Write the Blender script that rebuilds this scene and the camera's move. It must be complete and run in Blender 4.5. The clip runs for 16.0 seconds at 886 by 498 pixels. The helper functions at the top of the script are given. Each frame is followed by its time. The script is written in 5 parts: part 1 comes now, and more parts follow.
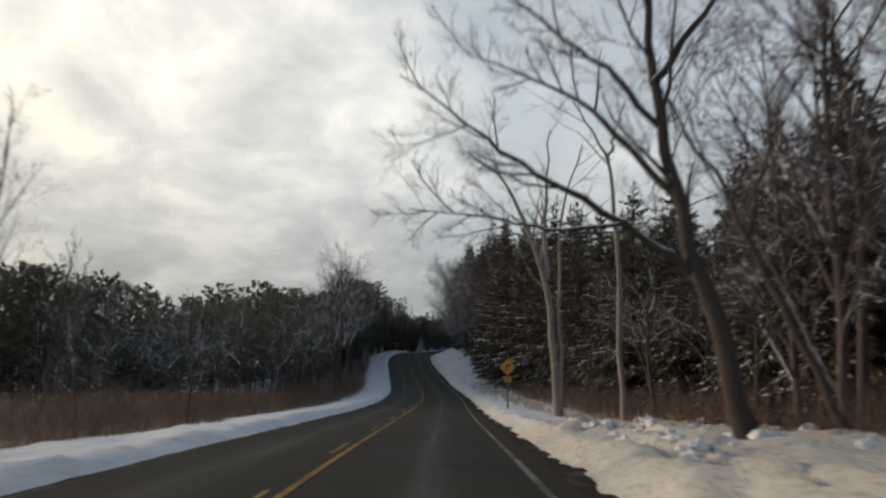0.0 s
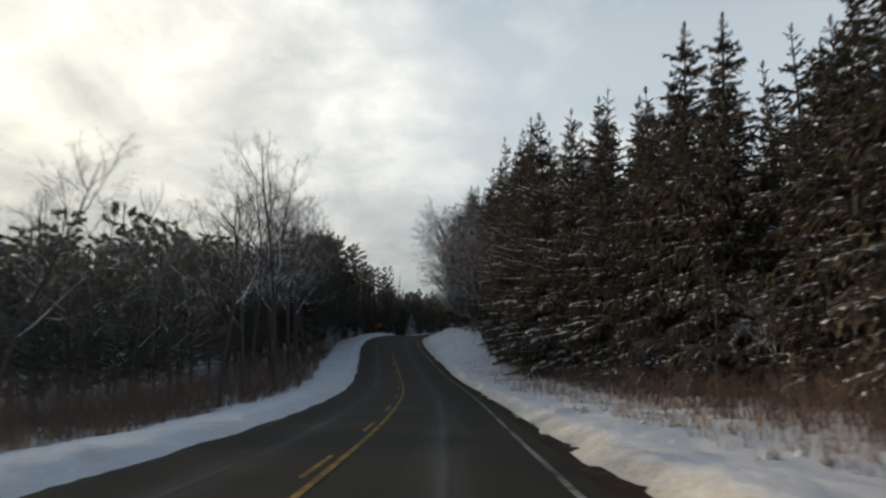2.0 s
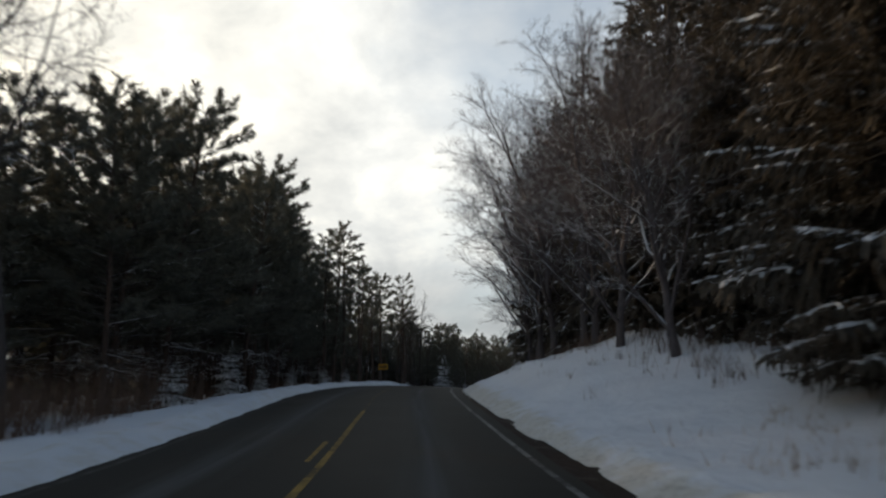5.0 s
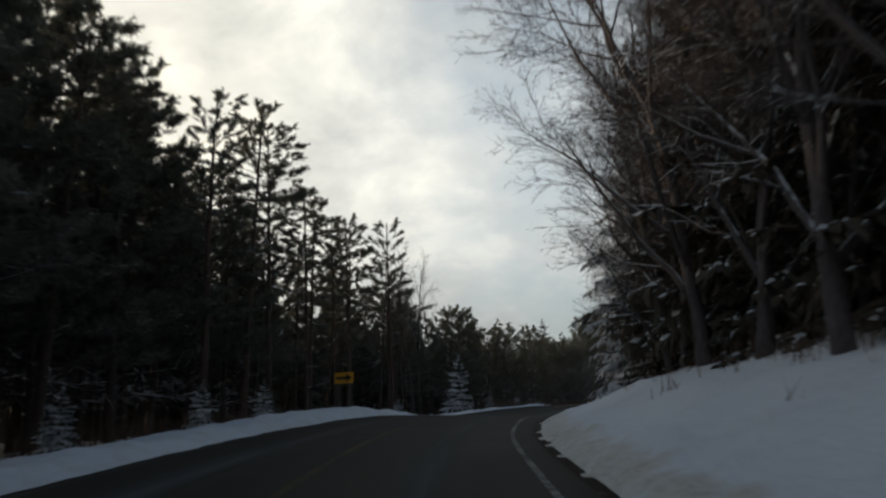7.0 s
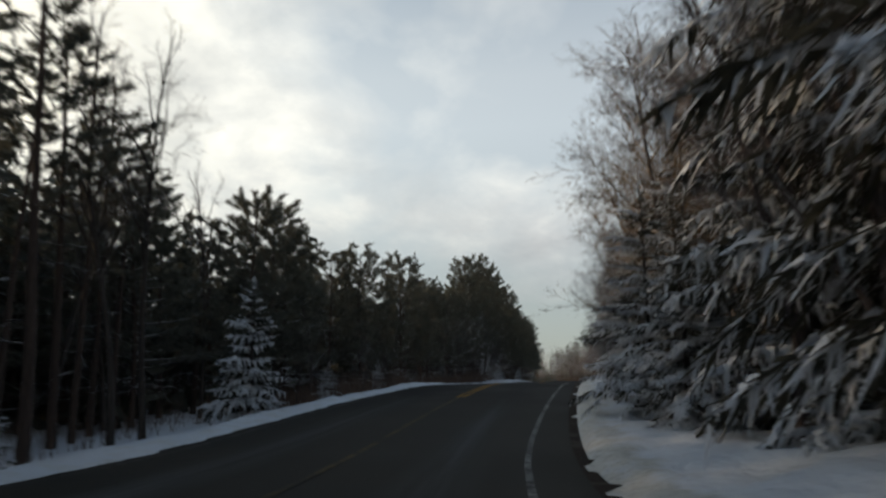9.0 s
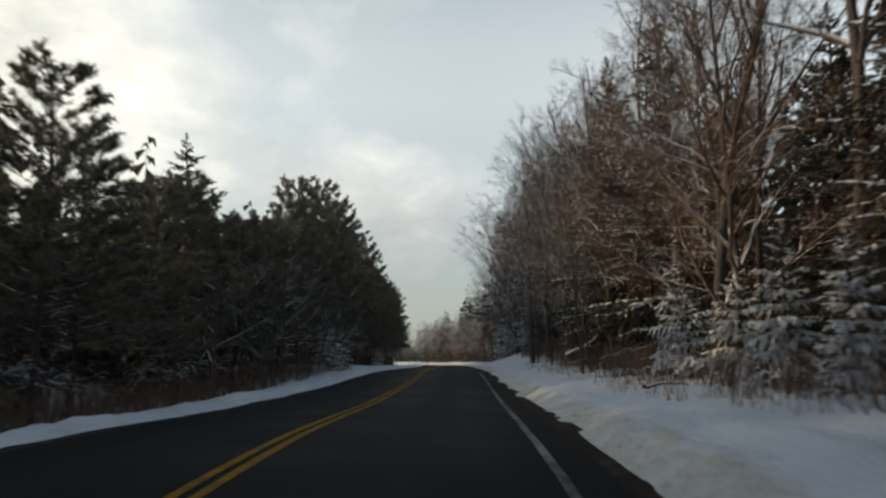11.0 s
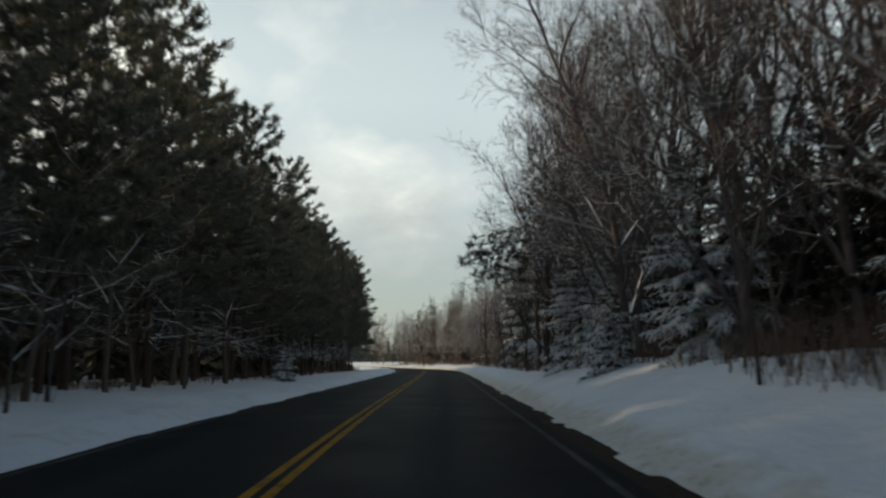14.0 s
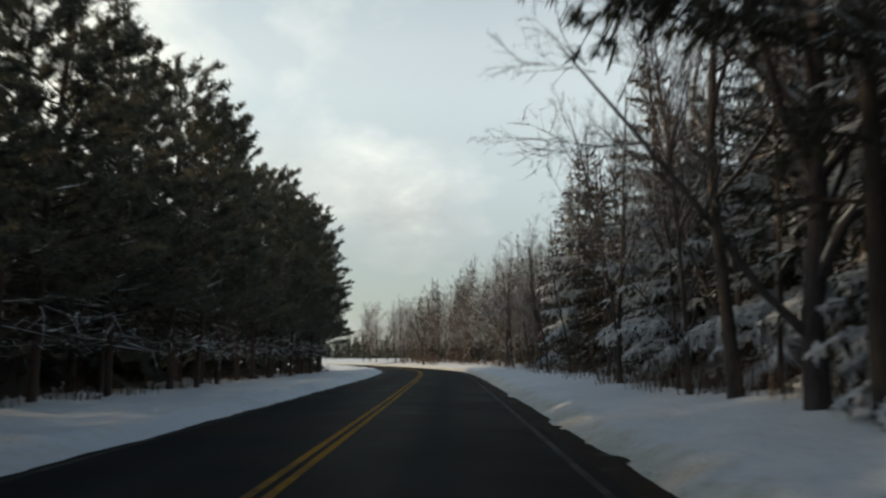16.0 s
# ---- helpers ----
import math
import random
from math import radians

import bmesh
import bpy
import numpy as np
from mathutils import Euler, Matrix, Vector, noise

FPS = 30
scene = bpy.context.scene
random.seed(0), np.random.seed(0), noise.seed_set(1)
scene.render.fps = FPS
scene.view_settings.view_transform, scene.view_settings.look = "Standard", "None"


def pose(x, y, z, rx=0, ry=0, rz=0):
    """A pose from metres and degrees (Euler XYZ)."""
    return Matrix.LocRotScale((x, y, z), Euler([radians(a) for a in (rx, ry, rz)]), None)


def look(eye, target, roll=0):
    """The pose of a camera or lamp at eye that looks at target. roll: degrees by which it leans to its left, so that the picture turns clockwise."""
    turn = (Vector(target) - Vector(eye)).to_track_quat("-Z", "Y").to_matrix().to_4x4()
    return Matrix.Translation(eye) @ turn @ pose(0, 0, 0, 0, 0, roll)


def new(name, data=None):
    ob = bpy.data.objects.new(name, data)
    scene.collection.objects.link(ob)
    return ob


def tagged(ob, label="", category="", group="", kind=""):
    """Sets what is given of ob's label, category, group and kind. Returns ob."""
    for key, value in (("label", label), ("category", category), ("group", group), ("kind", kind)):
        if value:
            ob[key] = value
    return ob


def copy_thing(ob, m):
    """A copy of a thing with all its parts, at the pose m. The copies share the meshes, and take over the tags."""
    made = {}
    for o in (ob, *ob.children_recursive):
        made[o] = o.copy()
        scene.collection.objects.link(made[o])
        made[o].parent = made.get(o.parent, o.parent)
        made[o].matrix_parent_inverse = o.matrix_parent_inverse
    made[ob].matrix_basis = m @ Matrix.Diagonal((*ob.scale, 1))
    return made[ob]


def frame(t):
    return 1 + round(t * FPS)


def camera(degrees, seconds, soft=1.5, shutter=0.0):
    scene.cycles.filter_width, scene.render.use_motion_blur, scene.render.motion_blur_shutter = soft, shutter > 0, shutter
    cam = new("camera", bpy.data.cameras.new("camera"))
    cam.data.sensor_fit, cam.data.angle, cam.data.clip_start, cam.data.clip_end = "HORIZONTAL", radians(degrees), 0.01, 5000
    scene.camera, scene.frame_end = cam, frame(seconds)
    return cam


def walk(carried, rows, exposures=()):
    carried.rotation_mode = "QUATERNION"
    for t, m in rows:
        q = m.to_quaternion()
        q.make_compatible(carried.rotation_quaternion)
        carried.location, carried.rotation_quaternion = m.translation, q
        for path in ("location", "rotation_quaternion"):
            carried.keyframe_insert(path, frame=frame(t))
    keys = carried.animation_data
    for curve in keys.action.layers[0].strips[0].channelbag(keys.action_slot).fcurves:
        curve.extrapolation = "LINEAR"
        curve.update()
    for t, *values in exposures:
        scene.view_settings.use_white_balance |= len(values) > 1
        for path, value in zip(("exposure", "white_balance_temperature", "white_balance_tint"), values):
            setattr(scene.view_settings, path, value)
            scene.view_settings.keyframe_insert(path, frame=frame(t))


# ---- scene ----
cam = camera(61.6, 16.0, soft=2.4, shutter=0.3)
PATH = [
    (0.0, pose(-0.096, -0.107, 1.427, 98.69, -0.56, -0.04)),
    (0.5, pose(-0.203, 9.692, 1.167, 98.23, -0.18, -0.11)),
    (1.0, pose(-0.252, 19.481, 0.858, 98.44, -0.25, -0.49)),
    (1.5, pose(-0.173, 29.242, 0.514, 98.36, -0.36, -0.41)),
    (2.0, pose(-0.191, 39.015, 0.191, 98.10, 0.26, -0.36)),
    (2.5, pose(-0.155, 48.831, -0.101, 98.06, 0.70, -0.76)),
    (3.0, pose(-0.171, 58.687, -0.320, 99.09, 0.26, 0.29)),
    (3.5, pose(-0.360, 68.508, -0.439, 99.81, 0.14, 0.93)),
    (4.0, pose(-0.674, 78.288, -0.466, 100.44, 0.16, 1.49)),
    (4.5, pose(-1.086, 88.049, -0.445, 103.19, -0.62, 2.34)),
    (7.0, pose(-4.042, 132.964, 2.769, 103.84, 1.10, 2.74)),
    (7.5, pose(-4.379, 141.372, 3.394, 102.45, 0.40, 1.25)),
    (8.0, pose(-4.407, 149.520, 3.906, 101.32, 0.40, -2.09)),
    (8.5, pose(-3.870, 157.441, 4.350, 102.52, -0.08, -5.91)),
    (9.0, pose(-3.064, 165.157, 4.768, 100.72, 1.03, -8.66)),
    (9.2, pose(-2.692, 168.243, 4.880, 98.11, 1.39, -9.41)),
    (10.0, pose(0.280, 179.950, 5.040, 99.20, 0.70, -13.60)),
    (10.8, pose(4.150, 192.000, 5.840, 99.00, 0.50, -18.20)),
    (11.5, pose(7.164, 202.032, 6.506, 97.95, 0.41, -20.31)),
    (12.0, pose(9.797, 209.108, 6.487, 99.52, 0.60, -20.55)),
    (12.5, pose(12.407, 216.272, 6.478, 102.34, 0.62, -20.05)),
    (13.0, pose(15.059, 223.525, 6.532, 101.34, 0.29, -19.73)),
    (13.5, pose(17.609, 230.804, 6.653, 99.68, 0.38, -20.06)),
    (14.0, pose(20.292, 237.939, 6.820, 98.55, 0.26, -20.13)),
    (14.5, pose(22.872, 244.914, 6.951, 98.49, -0.27, -20.06)),
    (15.0, pose(25.443, 251.719, 6.994, 98.24, 0.33, -20.36)),
    (15.5, pose(27.982, 258.457, 6.990, 98.53, -0.31, -19.66)),
    (16.0, pose(30.333, 265.242, 6.991, 98.26, -0.06, -19.72)),
]
walk(cam, PATH, exposures=((0.0, -0.24, 6500, 10), (0.5, -0.38, 6400, 10), (1.5, -0.24, 6450, 9), (3.0, -0.06, 6500, 9), (4.7, 0.0, 6500, 10), (6.8, -0.18, 6650, 8), (8.0, -0.26, 6650, 8), (8.6, -0.1, 6600, 8), (9.2, -0.06, 6600, 8), (11.3, 0.05, 6800, 7), (13.0, 0.08, 6750, 4), (15.0, 0.06, 6750, 3), (16.0, 0.1, 6750, 4)))

# ---- world and sun ----
SUN_AZ, SUN_EL = 66.0, 15.5          # degrees to the left of +y, and above the horizon
SUN_DIR = Vector((-math.sin(radians(SUN_AZ)) * math.cos(radians(SUN_EL)),
                  math.cos(radians(SUN_AZ)) * math.cos(radians(SUN_EL)), math.sin(radians(SUN_EL))))
CLOUD_AZ, CLOUD_EL = 47.0, 17.0      # the middle of the bright cloud bank
CLOUD_DIR = Vector((-math.sin(radians(CLOUD_AZ)) * math.cos(radians(CLOUD_EL)),
                    math.cos(radians(CLOUD_AZ)) * math.cos(radians(CLOUD_EL)), math.sin(radians(CLOUD_EL))))


def build_world():
    w = bpy.data.worlds.new("winter_sky")
    scene.world = w
    w.use_nodes = True
    nt = w.node_tree
    nt.nodes.clear()
    N, L = nt.nodes.new, nt.links.new

    def math_node(op, a, b=None):
        n = N("ShaderNodeMath")
        n.operation = op
        for i, v in enumerate((a, b)):
            if v is None:
                continue
            if isinstance(v, (int, float)):
                n.inputs[i].default_value = v
            else:
                L(v, n.inputs[i])
        return n.outputs[0]

    def ramp(fac, stops):
        n = N("ShaderNodeValToRGB")
        L(fac, n.inputs[0])
        els = n.color_ramp.elements
        while len(els) < len(stops):
            els.new(0.5)
        for e, (p, c) in zip(els, stops):
            e.position, e.color = p, (*c, 1) if len(c) == 3 else c
        return n.outputs[0]

    def mixc(fac, a, b):
        n = N("ShaderNodeMix")
        n.data_type = "RGBA"
        L(fac, n.inputs[0])
        L(a, n.inputs[6]), L(b, n.inputs[7])
        return n.outputs[2]

    sky = N("ShaderNodeTexSky")
    sky.sky_type, sky.sun_disc = "NISHITA", False
    sky.sun_elevation, sky.sun_rotation = radians(SUN_EL), radians(-SUN_AZ)
    sky.air_density, sky.dust_density = 1.0, 0.6
    blue = N("ShaderNodeMix")
    blue.data_type, blue.blend_type = "RGBA", "MULTIPLY"
    blue.inputs[0].default_value = 1
    L(sky.outputs[0], blue.inputs[6])
    blue.inputs[7].default_value = (0.165, 0.165, 0.155, 1)

    tc = N("ShaderNodeTexCoord")
    sep = N("ShaderNodeSeparateXYZ")
    L(tc.outputs["Generated"], sep.inputs[0])
    up = math_node("ADD", math_node("MAXIMUM", sep.outputs[2], 0.0), 0.40)
    flat = N("ShaderNodeCombineXYZ")
    L(math_node("DIVIDE", sep.outputs[0], up), flat.inputs[0])
    L(math_node("DIVIDE", sep.outputs[1], up), flat.inputs[1])

    def noise_tex(scale, detail, rough, off, dist=0.0):
        mp = N("ShaderNodeMapping")
        mp.inputs["Location"].default_value = off
        L(flat.outputs[0], mp.inputs[0])
        n = N("ShaderNodeTexNoise")
        n.inputs["Scale"].default_value, n.inputs["Detail"].default_value = scale, detail
        n.inputs["Roughness"].default_value, n.inputs["Distortion"].default_value = rough, dist
        L(mp.outputs[0], n.inputs["Vector"])
        return n.outputs["Fac"]

    toward = N("ShaderNodeVectorMath")
    toward.operation = "DOT_PRODUCT"
    L(tc.outputs["Generated"], toward.inputs[0])
    toward.inputs[1].default_value = CLOUD_DIR

    cover = noise_tex(2.0, 6, 0.52, (3.1, 1.7, 0), 0.15)
    # more cloud in the bank, open blue overhead and away from it
    cover = math_node("ADD", cover, math_node("MULTIPLY", math_node("SUBTRACT", toward.outputs["Value"], 0.55), 0.85))
    high = math_node("MULTIPLY", math_node("MAXIMUM", math_node("SUBTRACT", sep.outputs[2], 0.42), 0.0), 1.1)
    cover = math_node("SUBTRACT", cover, high)
    fac = ramp(cover, [(0.43, (0, 0, 0)), (0.66, (1, 1, 1))])
    body = ramp(noise_tex(4.2, 8, 0.58, (0.4, 5.2, 0), 0.25),
                [(0.34, (0.74, 0.755, 0.77)), (0.5, (0.94, 0.945, 0.94)), (0.62, (1.18, 1.16, 1.11))])
    # cloud deck brighter in the bank; unseen far side raised further to fill shade
    side = math_node("MULTIPLY_ADD", toward.outputs["Value"], 0.5)
    side.node.inputs[2].default_value = 0.5
    sheen = ramp(side, [(0.0, (1.7, 1.7, 1.68)), (0.5, (1.06, 1.07, 1.08)), (0.72, (0.94, 0.95, 0.96)), (0.9, (1.04, 1.04, 1.0)), (1.0, (1.25, 1.19, 1.04))])
    cloud_mix = N("ShaderNodeMix")
    cloud_mix.data_type, cloud_mix.blend_type = "RGBA", "MULTIPLY"
    cloud_mix.inputs[0].default_value = 1
    L(body, cloud_mix.inputs[6]), L(sheen, cloud_mix.inputs[7])
    haze = N("ShaderNodeMix")
    haze.data_type = "RGBA"
    L(ramp(sep.outputs[2], [(0.0, (0.62, 0.62, 0.62)), (0.40, (0.52, 0.52, 0.52)), (0.72, (0.0, 0.0, 0.0))]), haze.inputs[0])
    L(blue.outputs[2], haze.inputs[6])
    haze_col = N("ShaderNodeMix")
    haze_col.data_type, haze_col.blend_type = "RGBA", "MULTIPLY"
    haze_col.inputs[0].default_value = 1
    haze_col.inputs[6].default_value = (0.97, 0.99, 1.0, 1)
    L(sheen, haze_col.inputs[7])
    L(haze_col.outputs[2], haze.inputs[7])
    colour = mixc(fac, haze.outputs[2], cloud_mix.outputs[2])
    # the air thickens to a duller grey low down
    dull = N("ShaderNodeMix")
    dull.data_type, dull.blend_type = "RGBA", "MULTIPLY"
    dull.inputs[0].default_value = 1
    L(colour, dull.inputs[6])
    L(ramp(sep.outputs[2], [(0.0, (0.47, 0.49, 0.505)), (0.13, (0.60, 0.615, 0.63)), (0.24, (0.85, 0.86, 0.87)), (0.34, (1, 1, 1))]), dull.inputs[7])
    bg = N("ShaderNodeBackground")
    L(dull.outputs[2], bg.inputs[0])
    bg.inputs[1].default_value = 1.0
    out = N("ShaderNodeOutputWorld")
    L(bg.outputs[0], out.inputs[0])


build_world()
sun = new("sun", bpy.data.lights.new("sun", "SUN"))
sun.data.energy, sun.data.angle, sun.data.color = 3.0, radians(2.0), (1.0, 0.74, 0.47)
sun.matrix_basis = look((0, 0, 60), Vector((0, 0, 60)) - SUN_DIR)
scene.view_settings.exposure = 0.0


# ---- materials ----
class Nodes:
    """A material's nodes, with short ways to add noise, ramps and mixes."""

    def __init__(self, name, rough=0.8):
        self.mat = bpy.data.materials.new(name)
        self.mat.use_nodes = True
        self.nt = self.mat.node_tree
        self.bsdf = self.nt.nodes["Principled BSDF"]
        self.bsdf.inputs["Roughness"].default_value = rough
        self.co = self.nt.nodes.new("ShaderNodeTexCoord").outputs["Object"]
        geo = self.nt.nodes.new("ShaderNodeNewGeometry")
        self.normal, self.position, self.island = geo.outputs["Normal"], geo.outputs["Position"], geo.outputs["Random Per Island"]

    def link(self, a, b):
        self.nt.links.new(a, b)

    def noise(self, scale, detail=4, rough=0.55, stretch=None, world=True):
        n = self.nt.nodes.new("ShaderNodeTexNoise")
        n.inputs["Scale"].default_value, n.inputs["Detail"].default_value, n.inputs["Roughness"].default_value = scale, detail, rough
        src = self.position if world else self.co
        if stretch:
            mp = self.nt.nodes.new("ShaderNodeMapping")
            mp.inputs["Scale"].default_value = stretch
            self.link(src, mp.inputs[0])
            src = mp.outputs[0]
        self.link(src, n.inputs["Vector"])
        return n.outputs["Fac"]

    def ramp(self, fac, stops):
        n = self.nt.nodes.new("ShaderNodeValToRGB")
        self.link(fac, n.inputs[0])
        els = n.color_ramp.elements
        while len(els) < len(stops):
            els.new(0.5)
        for e, (p, c) in zip(els, stops):
            e.position, e.color = p, ((c, c, c, 1) if isinstance(c, (int, float)) else (*c, 1))
        return n.outputs[0]

    def mix(self, fac, a, b, mode="MIX"):
        n = self.nt.nodes.new("ShaderNodeMix")
        n.data_type, n.blend_type = "RGBA", mode
        for sock, v in ((n.inputs[0], fac), (n.inputs[6], a), (n.inputs[7], b)):
            if isinstance(v, (int, float)):
                sock.default_value = v
            elif isinstance(v, tuple):
                sock.default_value = (*v, 1)
            else:
                self.link(v, sock)
        return n.outputs[2]

    def calc(self, op, a, b):
        n = self.nt.nodes.new("ShaderNodeMath")
        n.operation = op
        for i, v in enumerate((a, b)):
            if isinstance(v, (int, float)):
                n.inputs[i].default_value = v
            else:
                self.link(v, n.inputs[i])
        return n.outputs[0]

    def up(self):
        n = self.nt.nodes.new("ShaderNodeSeparateXYZ")
        self.link(self.normal, n.inputs[0])
        return n.outputs[2]

    def colour(self, c):
        if isinstance(c, tuple):
            self.bsdf.inputs["Base Color"].default_value = (*c, 1)
        else:
            self.link(c, self.bsdf.inputs["Base Color"])

    def rough(self, v):
        self.link(v, self.bsdf.inputs["Roughness"])

    def bump(self, height, strength=0.4, distance=0.02):
        n = self.nt.nodes.new("ShaderNodeBump")
        n.inputs["Strength"].default_value, n.inputs["Distance"].default_value = strength, distance
        self.link(height, n.inputs["Height"])
        self.link(n.outputs[0], self.bsdf.inputs["Normal"])


SNOW = (0.70, 0.72, 0.75)


def snow_material():
    m = Nodes("snow", 0.7)
    big = m.noise(0.25, 4)
    grit = m.noise(7.0, 6, 0.72)
    at = m.nt.nodes.new("ShaderNodeAttribute")
    at.attribute_name = "grit"
    sunny_sand = m.calc("ADD", at.outputs["Fac"], m.calc("MULTIPLY", m.calc("SUBTRACT", m.noise(1.7, 5, 0.65), 0.5), 1.5))
    base = m.mix(m.ramp(big, [(0.35, 0.0), (0.75, 1.0)]), SNOW, (0.60, 0.62, 0.66))
    base = m.mix(m.ramp(grit, [(0.60, 0.0), (0.8, 0.30)]), base, (0.46, 0.43, 0.38))
    # tan of real sand, carrying the first bank's painted sunlight too
    base = m.mix(m.ramp(sunny_sand, [(0.30, 0.0), (0.75, 0.75)]), base, (0.53, 0.49, 0.40))
    m.colour(m.mix(m.calc("MULTIPLY", m.ramp(sunny_sand, [(0.45, 0.0), (1.0, 1.0)]), m.ramp(grit, [(0.5, 0.0), (0.66, 0.8)])), base, (0.16, 0.13, 0.10)))
    m.bump(m.calc("ADD", m.noise(2.2, 5, 0.6), m.calc("MULTIPLY", grit, 0.3)), 0.9, 0.12)
    return m.mat


def dirty_snow_material():
    m = Nodes("sanded_snow", 0.75)
    n = m.noise(1.6, 6, 0.65)
    g = m.noise(14.0, 4, 0.7)
    c = m.mix(m.ramp(n, [(0.36, 0.0), (0.66, 1.0)]), (0.70, 0.69, 0.67), (0.40, 0.35, 0.28))
    m.colour(m.mix(m.ramp(g, [(0.5, 0.0), (0.75, 0.6)]), c, (0.20, 0.17, 0.14)))
    m.bump(m.calc("ADD", n, m.calc("MULTIPLY", g, 0.4)), 1.0, 0.1)
    return m.mat


def asphalt_material():
    m = Nodes("salted_asphalt", 0.6)
    uv = m.nt.nodes.new("ShaderNodeUVMap").outputs[0]          # u: metres from the middle, v: metres along
    sep = m.nt.nodes.new("ShaderNodeSeparateXYZ")
    m.link(uv, sep.inputs[0])
    mp = m.nt.nodes.new("ShaderNodeMapping")
    mp.inputs["Scale"].default_value = (3.2, 0.10, 1)
    m.link(uv, mp.inputs[0])
    streak = m.nt.nodes.new("ShaderNodeTexNoise")
    streak.inputs["Scale"].default_value, streak.inputs["Detail"].default_value = 1.0, 5
    m.link(mp.outputs[0], streak.inputs["Vector"])
    # lane middles dry salt-grey plus a reflected streak painted in; wheel tracks wet, dark
    lane = m.calc("ABSOLUTE", m.calc("SUBTRACT", m.calc("ABSOLUTE", sep.outputs[0], 0.0), 1.8), 0.0)
    dry = m.calc("MULTIPLY", m.ramp(lane, [(0.0, 1.0), (0.28, 0.40), (0.75, 0.0)]), m.ramp(streak.outputs["Fac"], [(0.28, 0.0), (0.60, 1.0)]))
    grain = m.noise(45.0, 3, 0.7)
    patch = m.noise(0.35, 5, 0.6)
    base = m.mix(m.ramp(patch, [(0.3, 0.0), (0.7, 1.0)]), (0.032, 0.030, 0.026), (0.052, 0.049, 0.043))
    base = m.mix(m.calc("MULTIPLY", dry, 0.85), base, (0.115, 0.115, 0.112))
    # the base colour darkens past the bend
    base = m.mix(m.ramp(m.calc("MULTIPLY", m.calc("SUBTRACT", sep.outputs[1], 186.0), 0.1), [(0.0, 0.0), (1.0, 0.75)]), base, (0.012, 0.013, 0.014))
    m.colour(m.mix(m.ramp(grain, [(0.45, 0.0), (0.75, 0.2)]), base, (0.045, 0.045, 0.045)))
    m.rough(m.mix(dry, m.ramp(patch, [(0.3, 0.55), (0.7, 0.75)]), (0.85, 0.85, 0.85)))
    m.bsdf.inputs["Specular IOR Level"].default_value = 0.012
    m.bump(grain, 0.3, 0.006)
    return m.mat


def gravel_material():
    m = Nodes("wet_gravel_shoulder", 0.85)
    m.bsdf.inputs["Specular IOR Level"].default_value = 0.06
    g = m.noise(22.0, 5, 0.7)
    n = m.noise(1.2, 4)
    c = m.mix(m.ramp(g, [(0.35, 0.0), (0.7, 1.0)]), (0.018, 0.013, 0.010), (0.062, 0.044, 0.034))
    m.colour(m.mix(m.ramp(n, [(0.56, 0.0), (0.75, 0.22)]), c, (0.30, 0.28, 0.26)))
    m.bump(g, 0.8, 0.03)
    return m.mat


def paint_material(name, col, keep=0.0):
    m = Nodes(name, 0.8)
    m.bsdf.inputs["Specular IOR Level"].default_value = 0.05
    wear = m.calc("ADD", m.calc("MULTIPLY", m.noise(3.5, 6, 0.7), 0.6), m.calc("MULTIPLY", m.noise(0.5, 4, 0.6), 0.4))
    m.colour(m.mix(m.ramp(wear, [(0.42 + keep, 0.0), (0.60 + keep, 0.9)]), col, (0.035, 0.034, 0.032)))
    m.bump(m.noise(45.0, 3), 0.3, 0.004)
    return m.mat


def bark_material(name, dark, light, snow=0.5):
    m = Nodes(name, 0.9)
    g = m.noise(6.0, 5, 0.65, (3, 3, 0.6))
    c = m.mix(m.ramp(g, [(0.3, 0.0), (0.7, 1.0)]), dark, light)
    lie = m.calc("ADD", m.up(), m.calc("MULTIPLY", m.noise(2.5, 4), 0.9))
    m.colour(m.mix(m.ramp(lie, [(1.18 - snow * 0.5, 0.0), (1.30 - snow * 0.5, 1.0)]), c, SNOW))
    m.bump(g, 0.7, 0.03)
    return m.mat


def needle_material(name, dark, light, snow, thinness=0.35):
    m = Nodes(name, 0.75)
    c = m.mix(m.island, dark, light)
    lie = m.calc("ADD", m.calc("MULTIPLY", m.up(), 0.7), m.calc("ADD", m.calc("MULTIPLY", m.noise(4.5, 5, 0.7), 1.1), m.calc("MULTIPLY", m.noise(0.75, 3), 0.75)))
    c = m.mix(m.ramp(lie, [(1.46 - snow * 0.6, 0.0), (1.76 - snow * 0.6, 1.0)]), c, SNOW)
    m.colour(c)
    # thin sprays let part of the light through
    thin = m.nt.nodes.new("ShaderNodeBsdfTranslucent")
    m.link(c, thin.inputs["Color"])
    both = m.nt.nodes.new("ShaderNodeMixShader")
    both.inputs[0].default_value = thinness
    m.link(m.bsdf.outputs[0], both.inputs[1])
    m.link(thin.outputs[0], both.inputs[2])
    out = [n for n in m.nt.nodes if n.type == "OUTPUT_MATERIAL"][0]
    m.link(both.outputs[0], out.inputs["Surface"])
    return m.mat


def plain_material(name, col, rough=0.5, metal=0.0, spread=0.2, scale=6.0):
    m = Nodes(name, rough)
    m.bsdf.inputs["Metallic"].default_value = metal
    dark = tuple(v * (1 - spread) for v in col)
    m.colour(m.mix(m.ramp(m.noise(scale, 5, 0.6), [(0.3, 0.0), (0.7, 1.0)]), dark, col))
    return m.mat


